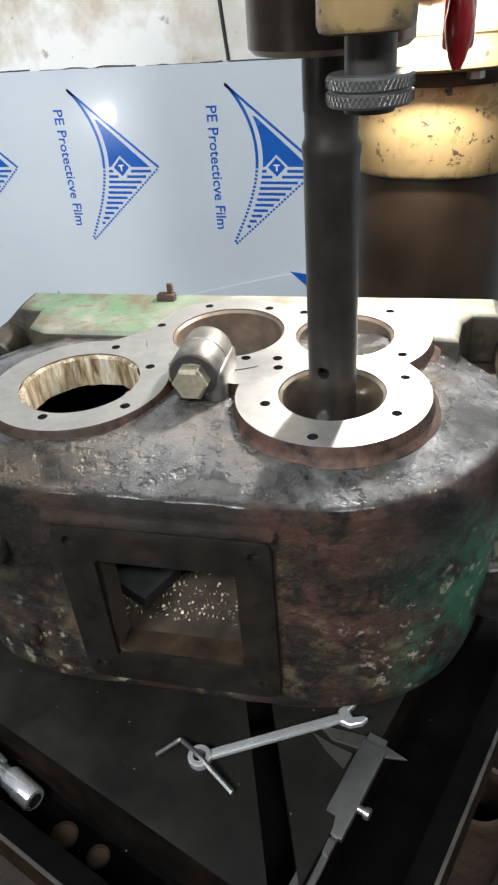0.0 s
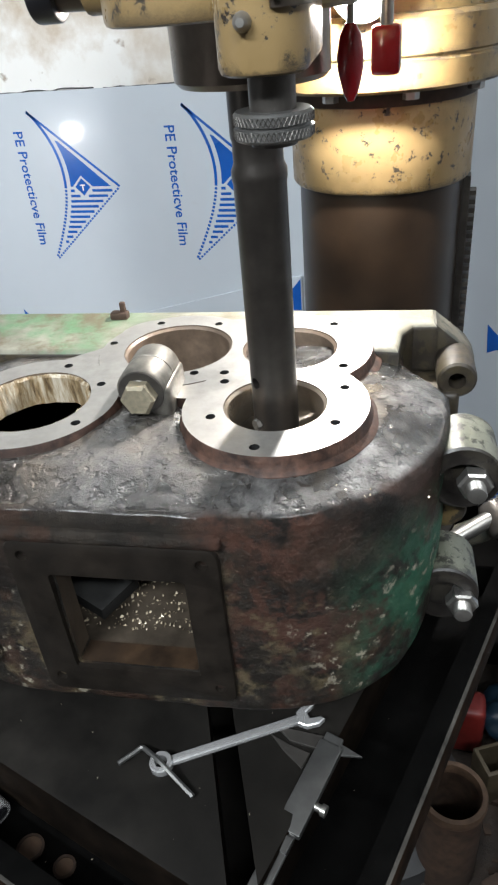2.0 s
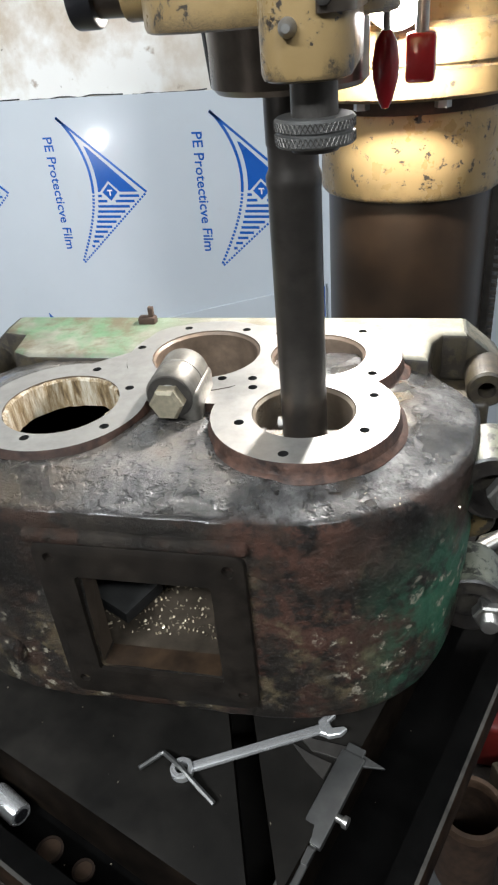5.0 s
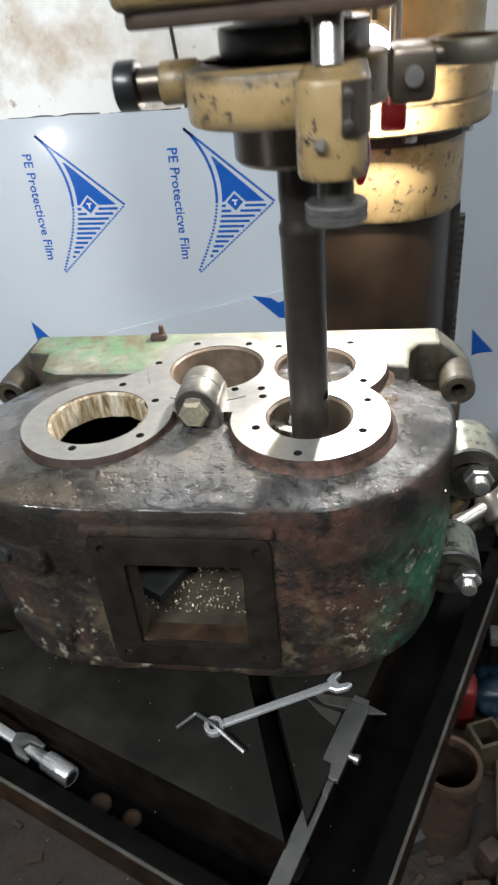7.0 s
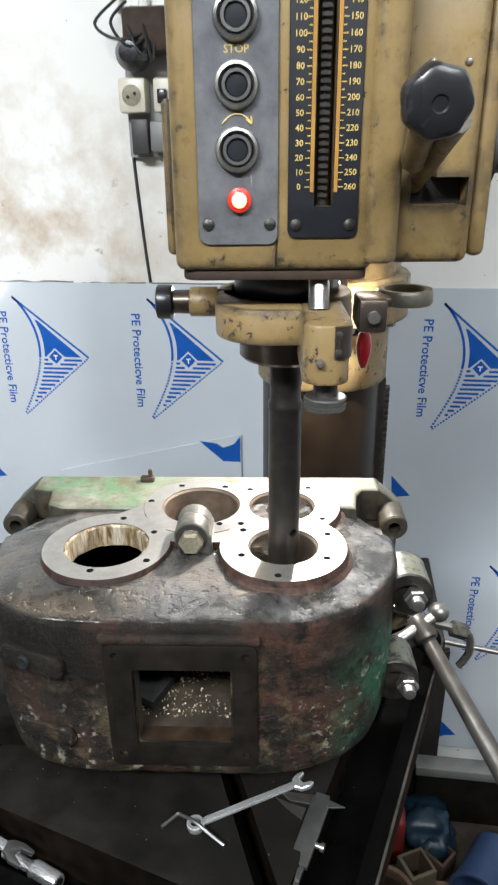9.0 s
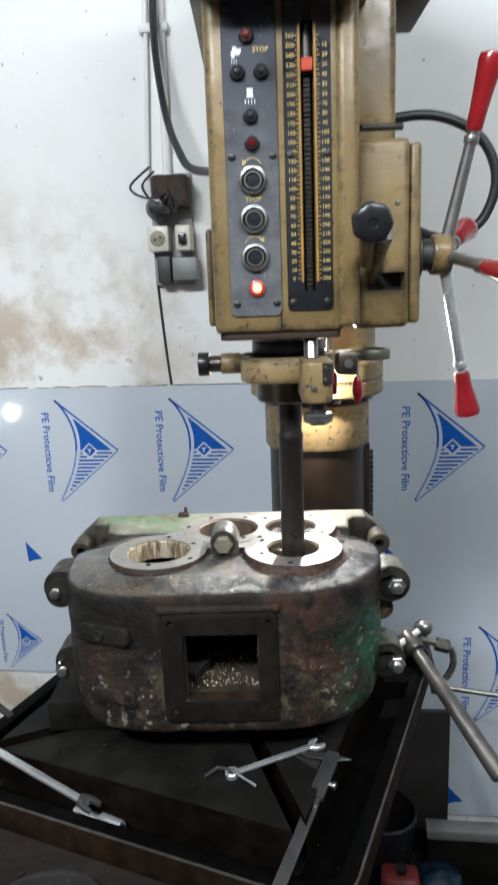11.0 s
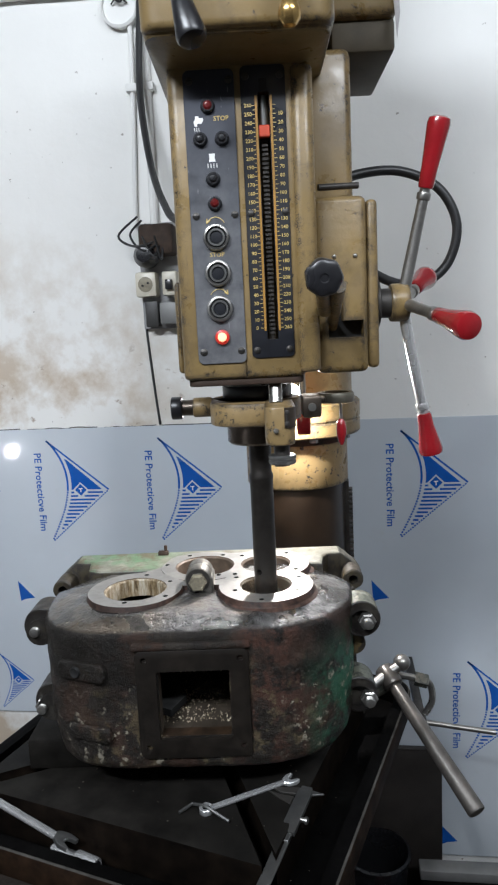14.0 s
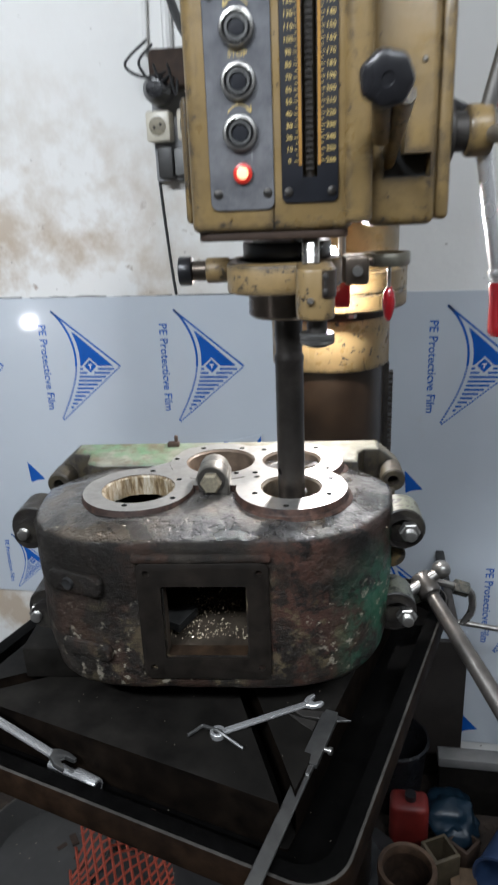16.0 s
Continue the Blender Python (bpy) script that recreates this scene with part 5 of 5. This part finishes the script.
for z in (1.497, 1.510):
    part("plate_screw", turned([(0, 0), (0.003, 0), (0.0028, -0.002), (0, -0.003)], 12, (0.033, -0.1435, z), "Y"), RACK, lg)
part("index_link", box(0.032, 0.034, -0.1455, -0.1425, 1.497, 1.51), RACK, lg)
part("oil_nipple", turned([(0, 0), (0.0035, 0), (0.003, -0.003), (0.0015, -0.005), (0, -0.005)], 14, (0.020, -0.142, 1.4885), "Y"), STEEL, lg)
part("stop_rod", rod((NU0, NV0, 1.444), (NU0, NV0, 1.475), 0.0095), RACK, lg, "dark stop rod")
part("upper_rod", rod((0.0225, -0.085, 1.515), (0.0225, -0.07, 1.552), 0.0085), STEEL, lg, "bright upper rod")
kn_r = 0.0163
NU, NV = 0.0264, -0.121
nut = part("knurled_nut", turned([(0.008, 1.4465), (kn_r - 0.001, 1.4465), (kn_r, 1.4475), (kn_r, 1.4510), (kn_r - 0.0009, 1.4515), (kn_r - 0.0009, 1.4522), (kn_r, 1.4527), (kn_r, 1.4562), (kn_r - 0.001, 1.4572), (0.008, 1.4572), (0.008, 1.4465)], 60, (NU, NV, 0)), DULL, lg, "knurled double nut")
kb = bmesh.new()
for k in range(52):
    a = 2 * math.pi * k / 52
    for z0 in (1.4476, 1.4528):
        p = Vector((NU + kn_r * math.cos(a), NV + kn_r * math.sin(a), z0))
        q = Vector((NU + kn_r * math.cos(a + 0.12), NV + kn_r * math.sin(a + 0.12), z0 + 0.0033))
        rod(p, q, 0.00022, seg=4, bm=kb)
        q2 = Vector((NU + kn_r * math.cos(a - 0.12), NV + kn_r * math.sin(a - 0.12), z0 + 0.0033))
        rod(p, q2, 0.00022, seg=4, bm=kb)
tagged(part("knurl", kb, RACK, nut), kind="stuff")
cs = part("clamp_screw", rod((-0.105, 0.004, 1.505), (-0.05, 0.004, 1.505), 0.0105, 0.012), QUILL, yoke, "clamp screw with black end")
part("screw_sleeve", rod((-0.088, 0.004, 1.505), (-0.062, 0.004, 1.505), 0.0135, round_=0.002), YELLOW_WORN, cs)
part("screw_end", rod((-0.118, 0.004, 1.505), (-0.103, 0.004, 1.505), 0.0155, round_=0.002, seg=28), BLACK, cs, "black knurled end")
br = part("side_bracket", box(0.056, 0.080, -0.072, -0.03, 1.493, 1.521, 0.004), QUILL, yoke, "greasy side bracket")
part("bracket_pin", rod((0.068, -0.077, 1.507), (0.068, -0.071, 1.507), 0.005), STEEL, br)
part("bracket_hoop", turned([(0.0185, 1.506), (0.0235, 1.506), (0.0248, 1.508), (0.0248, 1.517), (0.0235, 1.519), (0.0185, 1.519), (0.0172, 1.517), (0.0172, 1.508), (0.0185, 1.506)], 40, (0.104, -0.012, 0)), RIM_STEEL, br, "greyish olive bent hoop")
part("bracket_link", box(0.066, 0.088, -0.045, -0.012, 1.508, 1.517, 0.003), QUILL, br)
fl_ = thing("hanging_red_handle", "flat red handle hanging behind the quill", "handle", pose(0.073, 0.632, 0))
part("grip", box(-0.0115, 0.0115, -0.007, 0.007, 1.431, 1.466, 0.004), RED, fl_, "red plastic grip")
part("stem", rod((0, 0, 1.46), (0.0, 0.0, 1.575), 0.005), STEEL, fl_)
part("bracket", box(-0.016, 0.016, -0.04, 0.14, 1.565, 1.58, 0.003), RACK, fl_)
oval = thing("red_feed_handle", "red pointed handle on a thin pin under the head", "handle", pose(0.09, 0.42, 0))
part("grip", turned([(0, 1.443), (0.002, 1.4435), (0.0042, 1.448), (0.0065, 1.457), (0.0070, 1.465), (0.0055, 1.474), (0.0026, 1.479), (0, 1.479)], 24), RED, oval, "red plastic grip")
part("pin", rod((0, 0, 1.477), (0, 0, 1.50), 0.002), STEEL, oval)

# arm behind the head, and the work lamp under it
part("arm_body", box(-0.105, 0.105, -0.21, -0.07, 1.62, 1.92, 0.012, 3), YELLOW, column, "ochre arm behind the drill head")
part("arm_floor", box(-0.075, 0.075, -0.27, -0.08, 1.56, 1.625, 0.006), DARK_GREY, column)
wl = thing("work_lamp", "small bright work lamp under the drill arm", "lamp", look((0.043, 0.712, 1.487), (0.046, 0.40, 1.38)))
part("lamp_shell", turned([(0, 0.03), (0.012, 0.03), (0.022, 0.02), (0.026, 0.0), (0.0245, 0.0), (0.02, 0.018), (0, 0.02)], 28), CHROME, wl)
part("lamp_disc", turned([(0, -0.003), (0.014, -0.002), (0.0235, 0.002), (0.0235, 0.006), (0, 0.006)], 28), LED, wl, "glowing white disc")
ls = part("lamp_stalk", tube_along([(0, 0, 0.028), (0, 0.02, 0.045), (0, 0.055, 0.05), (0, 0.09, 0.045)], 0.005, 8), RACK, wl)

# ---- drill table ----
TABLE_POSE = pose(0.0, 0.0, 0, 0, 0, -16)
table = thing("drill_table", "oily cast-iron drill table with diagonal slots and a coolant trough", "drill table", TABLE_POSE)
A0, A1, B0, B1 = -0.545, 0.052, 0.148, 0.745
PZ = 0.989
pan_ = prism(rounded(A0, A1, B0, B1, (0.05,) * 4), 0.9215, 0.962, 0.004, 2)
pan_ = carve(pan_, [prism(rounded(A0 + 0.024, A1 - 0.022, B0 + 0.022, B1 - 0.022, (0.036,) * 4), 0.925, 1.1)])
pan_.normal_update()
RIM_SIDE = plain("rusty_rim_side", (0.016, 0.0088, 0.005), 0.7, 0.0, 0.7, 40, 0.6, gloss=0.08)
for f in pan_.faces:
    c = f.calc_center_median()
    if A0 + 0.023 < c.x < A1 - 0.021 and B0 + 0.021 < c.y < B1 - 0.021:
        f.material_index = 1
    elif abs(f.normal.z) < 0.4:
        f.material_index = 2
part("table_pan", pan_, (RIM, TROUGH, RIM_SIDE), table, "table rim and near-black trough")
P0, P1, Q0, Q1 = -0.475, -0.022, 0.2065, 0.67
ctr = ((P0 + P1) / 2, (Q0 + Q1) / 2)
plate = box(P0, P1, Q0, Q1, 0.924, PZ, 0.003)
slots = []
for sx, sy in ((P1, Q0), (P0, Q0), (P1, Q1), (P0, Q1)):
    d = (Vector((ctr[0], ctr[1], 0)) - Vector((sx, sy, 0)))
    s_ = box(-0.12, 0.20, -0.0105, 0.0105, 0.93, 1.05)
    if (sx, sy) == (P1, Q0):
        s_.transform(Matrix.Translation((-0.0776, 0.2794, 0)) @ Matrix.Rotation(radians(129.5), 4, "Z"))
    else:
        s_.transform(Matrix.Translation((sx, sy, 0)) @ Matrix.Rotation(math.atan2(d.y, d.x), 4, "Z"))
    slots.append(s_)
plate = carve(plate, slots)
plate.normal_update()
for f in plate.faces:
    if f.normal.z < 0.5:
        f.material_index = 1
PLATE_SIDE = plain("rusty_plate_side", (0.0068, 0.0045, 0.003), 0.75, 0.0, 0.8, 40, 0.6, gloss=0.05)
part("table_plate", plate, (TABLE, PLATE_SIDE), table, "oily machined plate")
part("table_stem", turned([(0, 0.5), (0.075, 0.5), (0.08, 0.75), (0.14, 0.922), (0, 0.922)], 32, (ctr[0], ctr[1], 0)), DARK_GREY, table)
part("table_bracket", box(-0.25, -0.19, 0.45, 0.85, 0.56, 0.84, 0.01), DARK_GREY, table)
part("stem_foot", turned([(0, FLOOR_Z), (0.17, FLOOR_Z), (0.16, FLOOR_Z + 0.03), (0.07, FLOOR_Z + 0.06), (0.07, 0.51), (0, 0.51)], 32, (ctr[0], ctr[1], 0)), DARK_GREY, table)
for a, b, r in ((-0.2184, 0.185, 0.0095), (-0.183, 0.188, 0.0072)):
    part("trough_hole", turned([(r, 0.9255), (r + 0.002, 0.9255), (r + 0.002, 0.9275), (r, 0.9275), (r, 0.9255)], 20, (a, b, 0)), RUSTY, table)
    part("hole_dark", turned([(0, 0.9252), (r, 0.9252), (r, 0.9262), (0, 0.9262)], 20, (a, b, 0)), RUST_PALE, table)

# packing blocks under the case
for u0, u1, v0 in ((-0.262, -0.06, -0.035), (0.06, 0.15, -0.02)):
    blk = thing("packing_block", "dark steel packing plate under the gear case", "block", CASE, "packing blocks")
    part("block", box(u0, u1, v0, 0.11, PZ, 1.0345, 0.003), TABLE, blk)

# ---- tools on the table ----
Z = PZ + 0.0005


def at_pair(p, q, z=0.0):
    """A pose at p whose x axis points to q."""
    d = Vector((q[0] - p[0], q[1] - p[1]))
    return pose(p[0], p[1], z, 0, 0, math.degrees(math.atan2(d.y, d.x)))


wr = thing("combination_spanner", "bright chromed combination spanner on the drill table", "spanner", at_pair((-0.0545, 0.2935), (0.0555, 0.3625), Z))
L = 0.125
part("handle", upright(box(0.006, L - 0.008, -0.0040, 0.0040, 0.0015, 0.0062, 0.0016), Matrix.Identity(4)), CHROME, wr)
part("ring_end", turned([(0.0052, 0.0), (0.0085, 0.0), (0.0093, 0.002), (0.0093, 0.007), (0.0085, 0.008), (0.0052, 0.008), (0.0052, 0.0)], 24), CHROME, wr)
jaw = [(L - 0.012, -0.004), (L - 0.006, -0.0095), (L + 0.004, -0.0105), (L + 0.010, -0.0075), (L + 0.008, -0.0045), (L - 0.001, -0.003), (L - 0.002, 0.0035), (L + 0.006, 0.0075), (L + 0.006, 0.0105), (L - 0.003, 0.0105), (L - 0.010, 0.006)]
part("open_jaw", prism(jaw, 0.0008, 0.0068, 0.001, 1), CHROME, wr)
hx = thing("hex_key", "small bent steel hex key beside the spanner", "hex key")
part("key", tube_along([(-0.089, 0.287, Z + 0.003), (-0.080, 0.2985, Z + 0.003), (-0.0755, 0.3035, Z + 0.0035), (-0.071, 0.302, Z + 0.0045), (-0.055, 0.2925, Z + 0.009), (-0.0385, 0.2835, Z + 0.006), (-0.0215, 0.2745, Z + 0.003)], 0.0021, 6), DULL, hx)

cal = thing("vernier_caliper", "grey steel vernier caliper lying across plate and rim", "caliper")
cm = Matrix.Translation((0.0735, 0.343, PZ + 0.001)) @ Vector((-0.062, -0.21, -0.024)).to_track_quat("X", "Z").to_matrix().to_4x4()
part("beam", upright(box(-0.004, 0.265, -0.0075, 0.0075, 0.0, 0.0038, 0.0006, 1), cm), DULL, cal)
part("slider", upright(box(0.004, 0.078, -0.0090, 0.0105, -0.0006, 0.0062, 0.001), cm), DULL, cal)
part("slider_lip", upright(box(0.080, 0.092, -0.0075, 0.0075, -0.0006, 0.006, 0.0006, 1), cm), DULL, cal)
part("lock_screw", upright(turned([(0.003, 0), (0.003, 0.006), (0.0045, 0.0062), (0.0045, 0.010), (0, 0.0105)], 16, Matrix.Translation((0.052, 0.0095, 0.003)) @ Matrix.Rotation(radians(-90), 4, "X")), cm), STEEL, cal)
part("jaw", upright(prism([(0.0, -0.0075), (0.012, -0.0075), (0.016, -0.03), (0.010, -0.047), (0.006, -0.03)], 0.0003, 0.0035, 0.0004, 1), cm), RACK, cal)
part("jaw", upright(prism([(0.018, -0.0115), (0.032, -0.0115), (0.026, -0.03), (0.018, -0.047), (0.019, -0.03)], 0.0003, 0.0035, 0.0004, 1), cm), RACK, cal)
part("upper_jaw", upright(prism([(0.0, 0.0075), (0.010, 0.0075), (0.002, 0.026)], 0.0003, 0.003, 0.0003, 1), cm), DULL, cal)

sp_ = thing("open_end_spanner", "large chromed open-end spanner resting over the table rim", "spanner", Matrix.Translation((-0.246, 0.262, 0.9655)) @ Vector((-0.068, 0.0165, 0.0235)).to_track_quat("X", "Z").to_matrix().to_4x4())
part("handle", box(0.0, 0.26, -0.005, 0.005, 0, 0.006, 0.002), CHROME, sp_)
part("open_jaw", prism([(0.006, -0.005), (0.0, -0.009), (-0.011, -0.0115), (-0.024, -0.010), (-0.023, -0.006), (-0.011, -0.004), (-0.008, 0.003), (-0.020, 0.008), (-0.020, 0.011), (-0.007, 0.0115), (0.004, 0.006)], 0.0, 0.007, 0.0012), DULL, sp_)
ck = thing("socket_extension", "chromed socket on a short bar lying in the trough", "socket", Matrix.Translation((-0.262, 0.279, 0.9385)) @ Vector((0.069, -0.026, -0.002)).to_track_quat("X", "Z").to_matrix().to_4x4())
part("bar", rod((0.0, 0, 0), (0.045, 0, 0), 0.0065), CHROME, ck)
part("socket", turned([(0.006, 0), (0.0095, 0), (0.0105, 0.002), (0.0105, 0.032), (0.0095, 0.034), (0.0065, 0.034), (0.0065, 0.012), (0, 0.012)], 28, (0.04, 0, 0), "X"), CHROME, ck, "socket with black end")
part("socket_mouth", rod((0.060, 0, 0), (0.0745, 0, 0), 0.0063), BLACK, ck)
sb = thing("flat_steel_bar", "thin dark flat bar lying beside the table", "bar")
part("bar", upright(box(0, 0.2, -0.005, 0.005, 0, 0.005, 0.001), Matrix.Translation((-0.40, 0.395, 0.990)) @ Vector((-0.2, 0.11, 0.05)).to_track_quat("X", "Z").to_matrix().to_4x4()), RACK, sb)

# table clamp lever
cl = thing("clamp_lever", "long steel clamp lever with ball end beside the table", "lever")
J, E_ = Vector((0.203, 0.63, 1.005)), Vector((0.318, 0.45, 0.886))
d = (E_ - J).normalized()
part("lever_bar", rod(J, E_, 0.0105, 0.0140, round_=0.004, seg=32), LEVER_IRON, cl)
part("lever_boss", rod(J - d * 0.018, J + d * 0.02, 0.0175, round_=0.006, seg=28), LEVER_IRON, cl)
part("cross_pin", rod((0.150, 0.60, 0.985), (0.228, 0.642, 1.025), 0.009), STEEL, cl)
part("ball_end", turned([(0.0145 * math.sin(radians(15 * k)), -0.0145 * math.cos(radians(15 * k))) for k in range(13)], 28, (0.227, 0.642, 1.026)), STEEL, cl, "bright ball end")
part("pivot", rod((0.12, 0.62, 0.95), (0.215, 0.635, 1.0), 0.014), EAR_PAINT, cl)
part("bent_rod", tube_along([(0.215, 0.66, 0.995), (0.262, 0.66, 0.985), (0.277, 0.66, 0.975), (0.280, 0.66, 0.945), (0.268, 0.66, 0.92)], 0.006, 8), STEEL, cl)
part("rod_nut", rod((0.250, 0.66, 0.987), (0.272, 0.66, 0.981), 0.012, seg=6), EAR_PAINT, cl)
hr = thing("thin_steel_rod", "thin steel rod standing out from the wall", "rod")
part("rod", rod((0.30, 1.0, 0.70), (0.46, 0.98, 0.69), 0.006), STEEL, hr)
part("rod_foot", box(0.29, 0.31, 0.98, 1.302, 0.69, 0.712, 0.003), RACK, hr)

# ---- clutter below ----
tub = thing("black_tub", "black oily plastic tub on the floor", "tub", pose(0.20, 1.195, FLOOR_Z))
part("wall", turned([(0.0, 0), (0.07, 0), (0.085, 0.195), (0.083, 0.195), (0.068, 0.01), (0, 0.01)], 28), BLACK, tub)
part("rim", turned([(0.082, 0.194), (0.090, 0.195), (0.091, 0.203), (0.084, 0.206), (0.082, 0.194)], 28), BLACK, tub)
ledge = thing("steel_channel", "bright steel channel lying on a dark plinth along the wall", "channel")
part("channel", box(0.31, 1.4, 1.15, 1.195, 0.157, 0.185, 0.003), SHELF, ledge)
part("plinth", box(0.315, 1.4, 1.156, 1.19, FLOOR_Z, 0.157, 0.004), TABLE, ledge, "dark plinth")
bd = thing("brown_board", "dark brown flat slab against the wall behind the table", "board")
part("board", box(0.14, 0.385, 1.279, 1.2925, FLOOR_Z, 0.445, 0.003), DARK_SLAB, bd)
part("edge_strip", box(0.14, 0.385, 1.277, 1.2945, 0.445, 0.452, 0.002), DARK_SLAB, bd)
can = thing("red_can", "red plastic can standing among the scrap", "can", pose(0.235, 1.05, FLOOR_Z))
part("body", box(-0.05, 0.045, -0.035, 0.035, 0, 0.145, 0.016, 3), RED_CLOTH, can)
part("cap", rod((0.0, 0.0, 0.14), (0, 0, 0.16), 0.014), BLACK, can)
can = thing("red_box", "dull red plastic box lying on the floor", "box", pose(0.372, 0.69, FLOOR_Z, 0, 0, 18))
part("body", box(-0.045, 0.045, -0.05, 0.05, 0, 0.10, 0.012, 3), RED_DULL, can)
bag = thing("blue_bag", "crumpled blue plastic bag among the scrap", "bag", pose(0.345, 1.09, FLOOR_Z))
bm = bmesh.new()
bmesh.ops.create_icosphere(bm, subdivisions=4, radius=0.07)
bm.normal_update()
for v in bm.verts:
    v.co = v.co * (1 + 0.35 * noise.noise(v.co * 18) + 0.15 * noise.noise(v.co * 50))
    v.co.z = max(v.co.z * 0.8 + 0.055, 0)
part("bag", bm, BLUE_BAG, bag)
pipe = thing("rusty_pipe_sleeve", "short rusty pipe sleeve standing open on the floor", "sleeve", pose(0.209, 0.765, FLOOR_Z))
part("sleeve", turned([(0.050, 0), (0.058, 0), (0.058, 0.235), (0.050, 0.235), (0.050, 0)], 40), RUSTY, pipe)
part("rim", turned([(0.0495, 0.234), (0.0605, 0.234), (0.0618, 0.238), (0.0618, 0.250), (0.060, 0.255), (0.0515, 0.255), (0.0495, 0.251), (0.0495, 0.234)], 40), RUST_PALE, pipe, "paler turned rim")
part("bottom", turned([(0, 0), (0.0495, 0), (0.0495, 0.004), (0, 0.004)], 28), HOLE_SHADE, pipe)
bk = thing("blue_bucket", "faded blue plastic bucket lying on its side", "bucket", pose(0.475, 0.985, FLOOR_Z, 0, 0, 152))
lying = Matrix.Translation((0, -0.06, 0.068)) @ Matrix.Rotation(radians(-90), 4, "X")
part("wall", turned([(0, 0), (0.046, 0), (0.052, 0.006), (0.062, 0.145), (0.060, 0.145), (0.050, 0.012), (0, 0.012)], 32, lying), BLUE_FADED, bk)
part("rim", turned([(0.0595, 0.141), (0.0665, 0.143), (0.0665, 0.15), (0.0595, 0.15), (0.0595, 0.141)], 32, lying), BLUE_FADED, bk)
for k, (x, y, s, h, a) in enumerate(((0.30, 0.945, 0.034, 0.11, 28), (0.365, 1.02, 0.03, 0.06, 50), (0.13, 0.88, 0.035, 0.08, 70), (0.275, 0.62, 0.026, 0.07, 15), (0.47, 0.86, 0.035, 0.05, 80), (0.30, 0.70, 0.02, 0.09, 40), (0.24, 0.60, 0.03, 0.05, 63))):
    sc_ = thing("scrap_block", "rusty square offcut of steel on the floor", "scrap", pose(x, y, FLOOR_Z, 0, 0, a), "scrap offcuts")
    b2 = box(-s, s, -s, s, 0, h, 0.004)
    if k in (0, 1):
        b2 = carve(b2, [box(-s * 0.75, s * 0.75, -s * 0.75, s * 0.75, 0.01, 0.3)])
    part("block", b2, OLIVE if k == 0 else RUSTY if k % 2 else DARK_GREY, sc_)
for x, y, w, l, h, a in ((0.33, 0.80, 0.011, 0.15, 0.05, 88), (0.365, 0.84, 0.020, 0.12, 0.04, 90), (0.05, 0.42, 0.014, 0.10, 0.03, 160), (0.30, 0.52, 0.014, 0.10, 0.03, 85), (0.42, 0.78, 0.016, 0.1, 0.03, 100)):
    st = thing("wood_strip", "dirty wooden strip among the scrap", "strip", pose(x, y, FLOOR_Z, 0, 0, a), "wood strips")
    part("strip", box(-l, l, -w, w, 0, h, 0.002), WOOD, st)
net = thing("red_net_bag", "red plastic net bag on the floor under the table", "net", pose(-0.30, 0.79, FLOOR_Z))
nb = bmesh.new()
random.seed(8)
nx_, ny_ = 22, 12


def net_point(i, j):
    x, y = 0.022 * i + (0.011 if j % 2 else 0), 0.021 * j
    return Vector((x - 0.245, y - 0.12, 0.12 + 0.06 * noise.noise(Vector((x * 8, y * 8, 0)))))


for i in range(nx_):
    for j in range(ny_):
        p = net_point(i, j)
        for q in (net_point(i + (0 if j % 2 == 0 else 1), j + 1), net_point(i - (1 if j % 2 == 0 else 0), j + 1)):
            rod(p, q, 0.0034, seg=4, bm=nb)
part("net", nb, MESH_RED, net)
part("net_filling", box(-0.22, 0.21, -0.1, 0.1, 0, 0.06, 0.02), DARK_GREY, net)
pan2 = thing("grey_basin", "flat grey metal basin on the floor", "basin", pose(-0.67, 0.89, FLOOR_Z))
part("bowl", turned([(0, 0.0), (0.14, 0.0), (0.168, 0.06), (0.166, 0.06), (0.139, 0.008), (0, 0.008)], 40), GREY_BOX, pan2)
part("rim", turned([(0.165, 0.059), (0.175, 0.060), (0.177, 0.064), (0.170, 0.066), (0.165, 0.059)], 40), GREY_BOX, pan2)
sbm = bmesh.new()
random.seed(5)
for k in range(420):
    x, y = random.uniform(-0.9, 0.75), random.uniform(-0.1, 1.14)
    s = random.uniform(0.004, 0.018)
    b2 = box(-s, s, -s * random.uniform(0.2, 0.8), s * 0.5, 0, s * random.uniform(0.3, 0.9))
    b2.transform(pose(x, y, FLOOR_Z, 0, 0, random.uniform(0, 180)))
    join(sbm, b2)
tagged(link("floor_scrap", sbm, RUSTY, smooth=False), "small rusty scrap and chips strewn over the floor", "scrap", kind="stuff")


# ---- what moves ----
def motions():
    turn = []
    for k in range(0, 81):
        t = 0.2 * k
        turn.append((t, pose(0.022, 0.428, 0, 0, 0, -75 - 360 * (t - 3.3) / 0.9625)))
    walk(bar, turn)
    walk(oval, [(t, pose(x, 0.42, dz)) for t, x, dz in ((0, 0.086, 0), (3.5, 0.074, 0), (6.5, 0.076, 0), (7.0, 0.064, -0.006), (7.3, 0.058, 0.01), (8.5, 0.083, 0.004), (11, 0.110, 0.006), (12.5, 0.125, 0), (14.5, 0.134, 0.006), (16, 0.130, 0.005))])


motions()
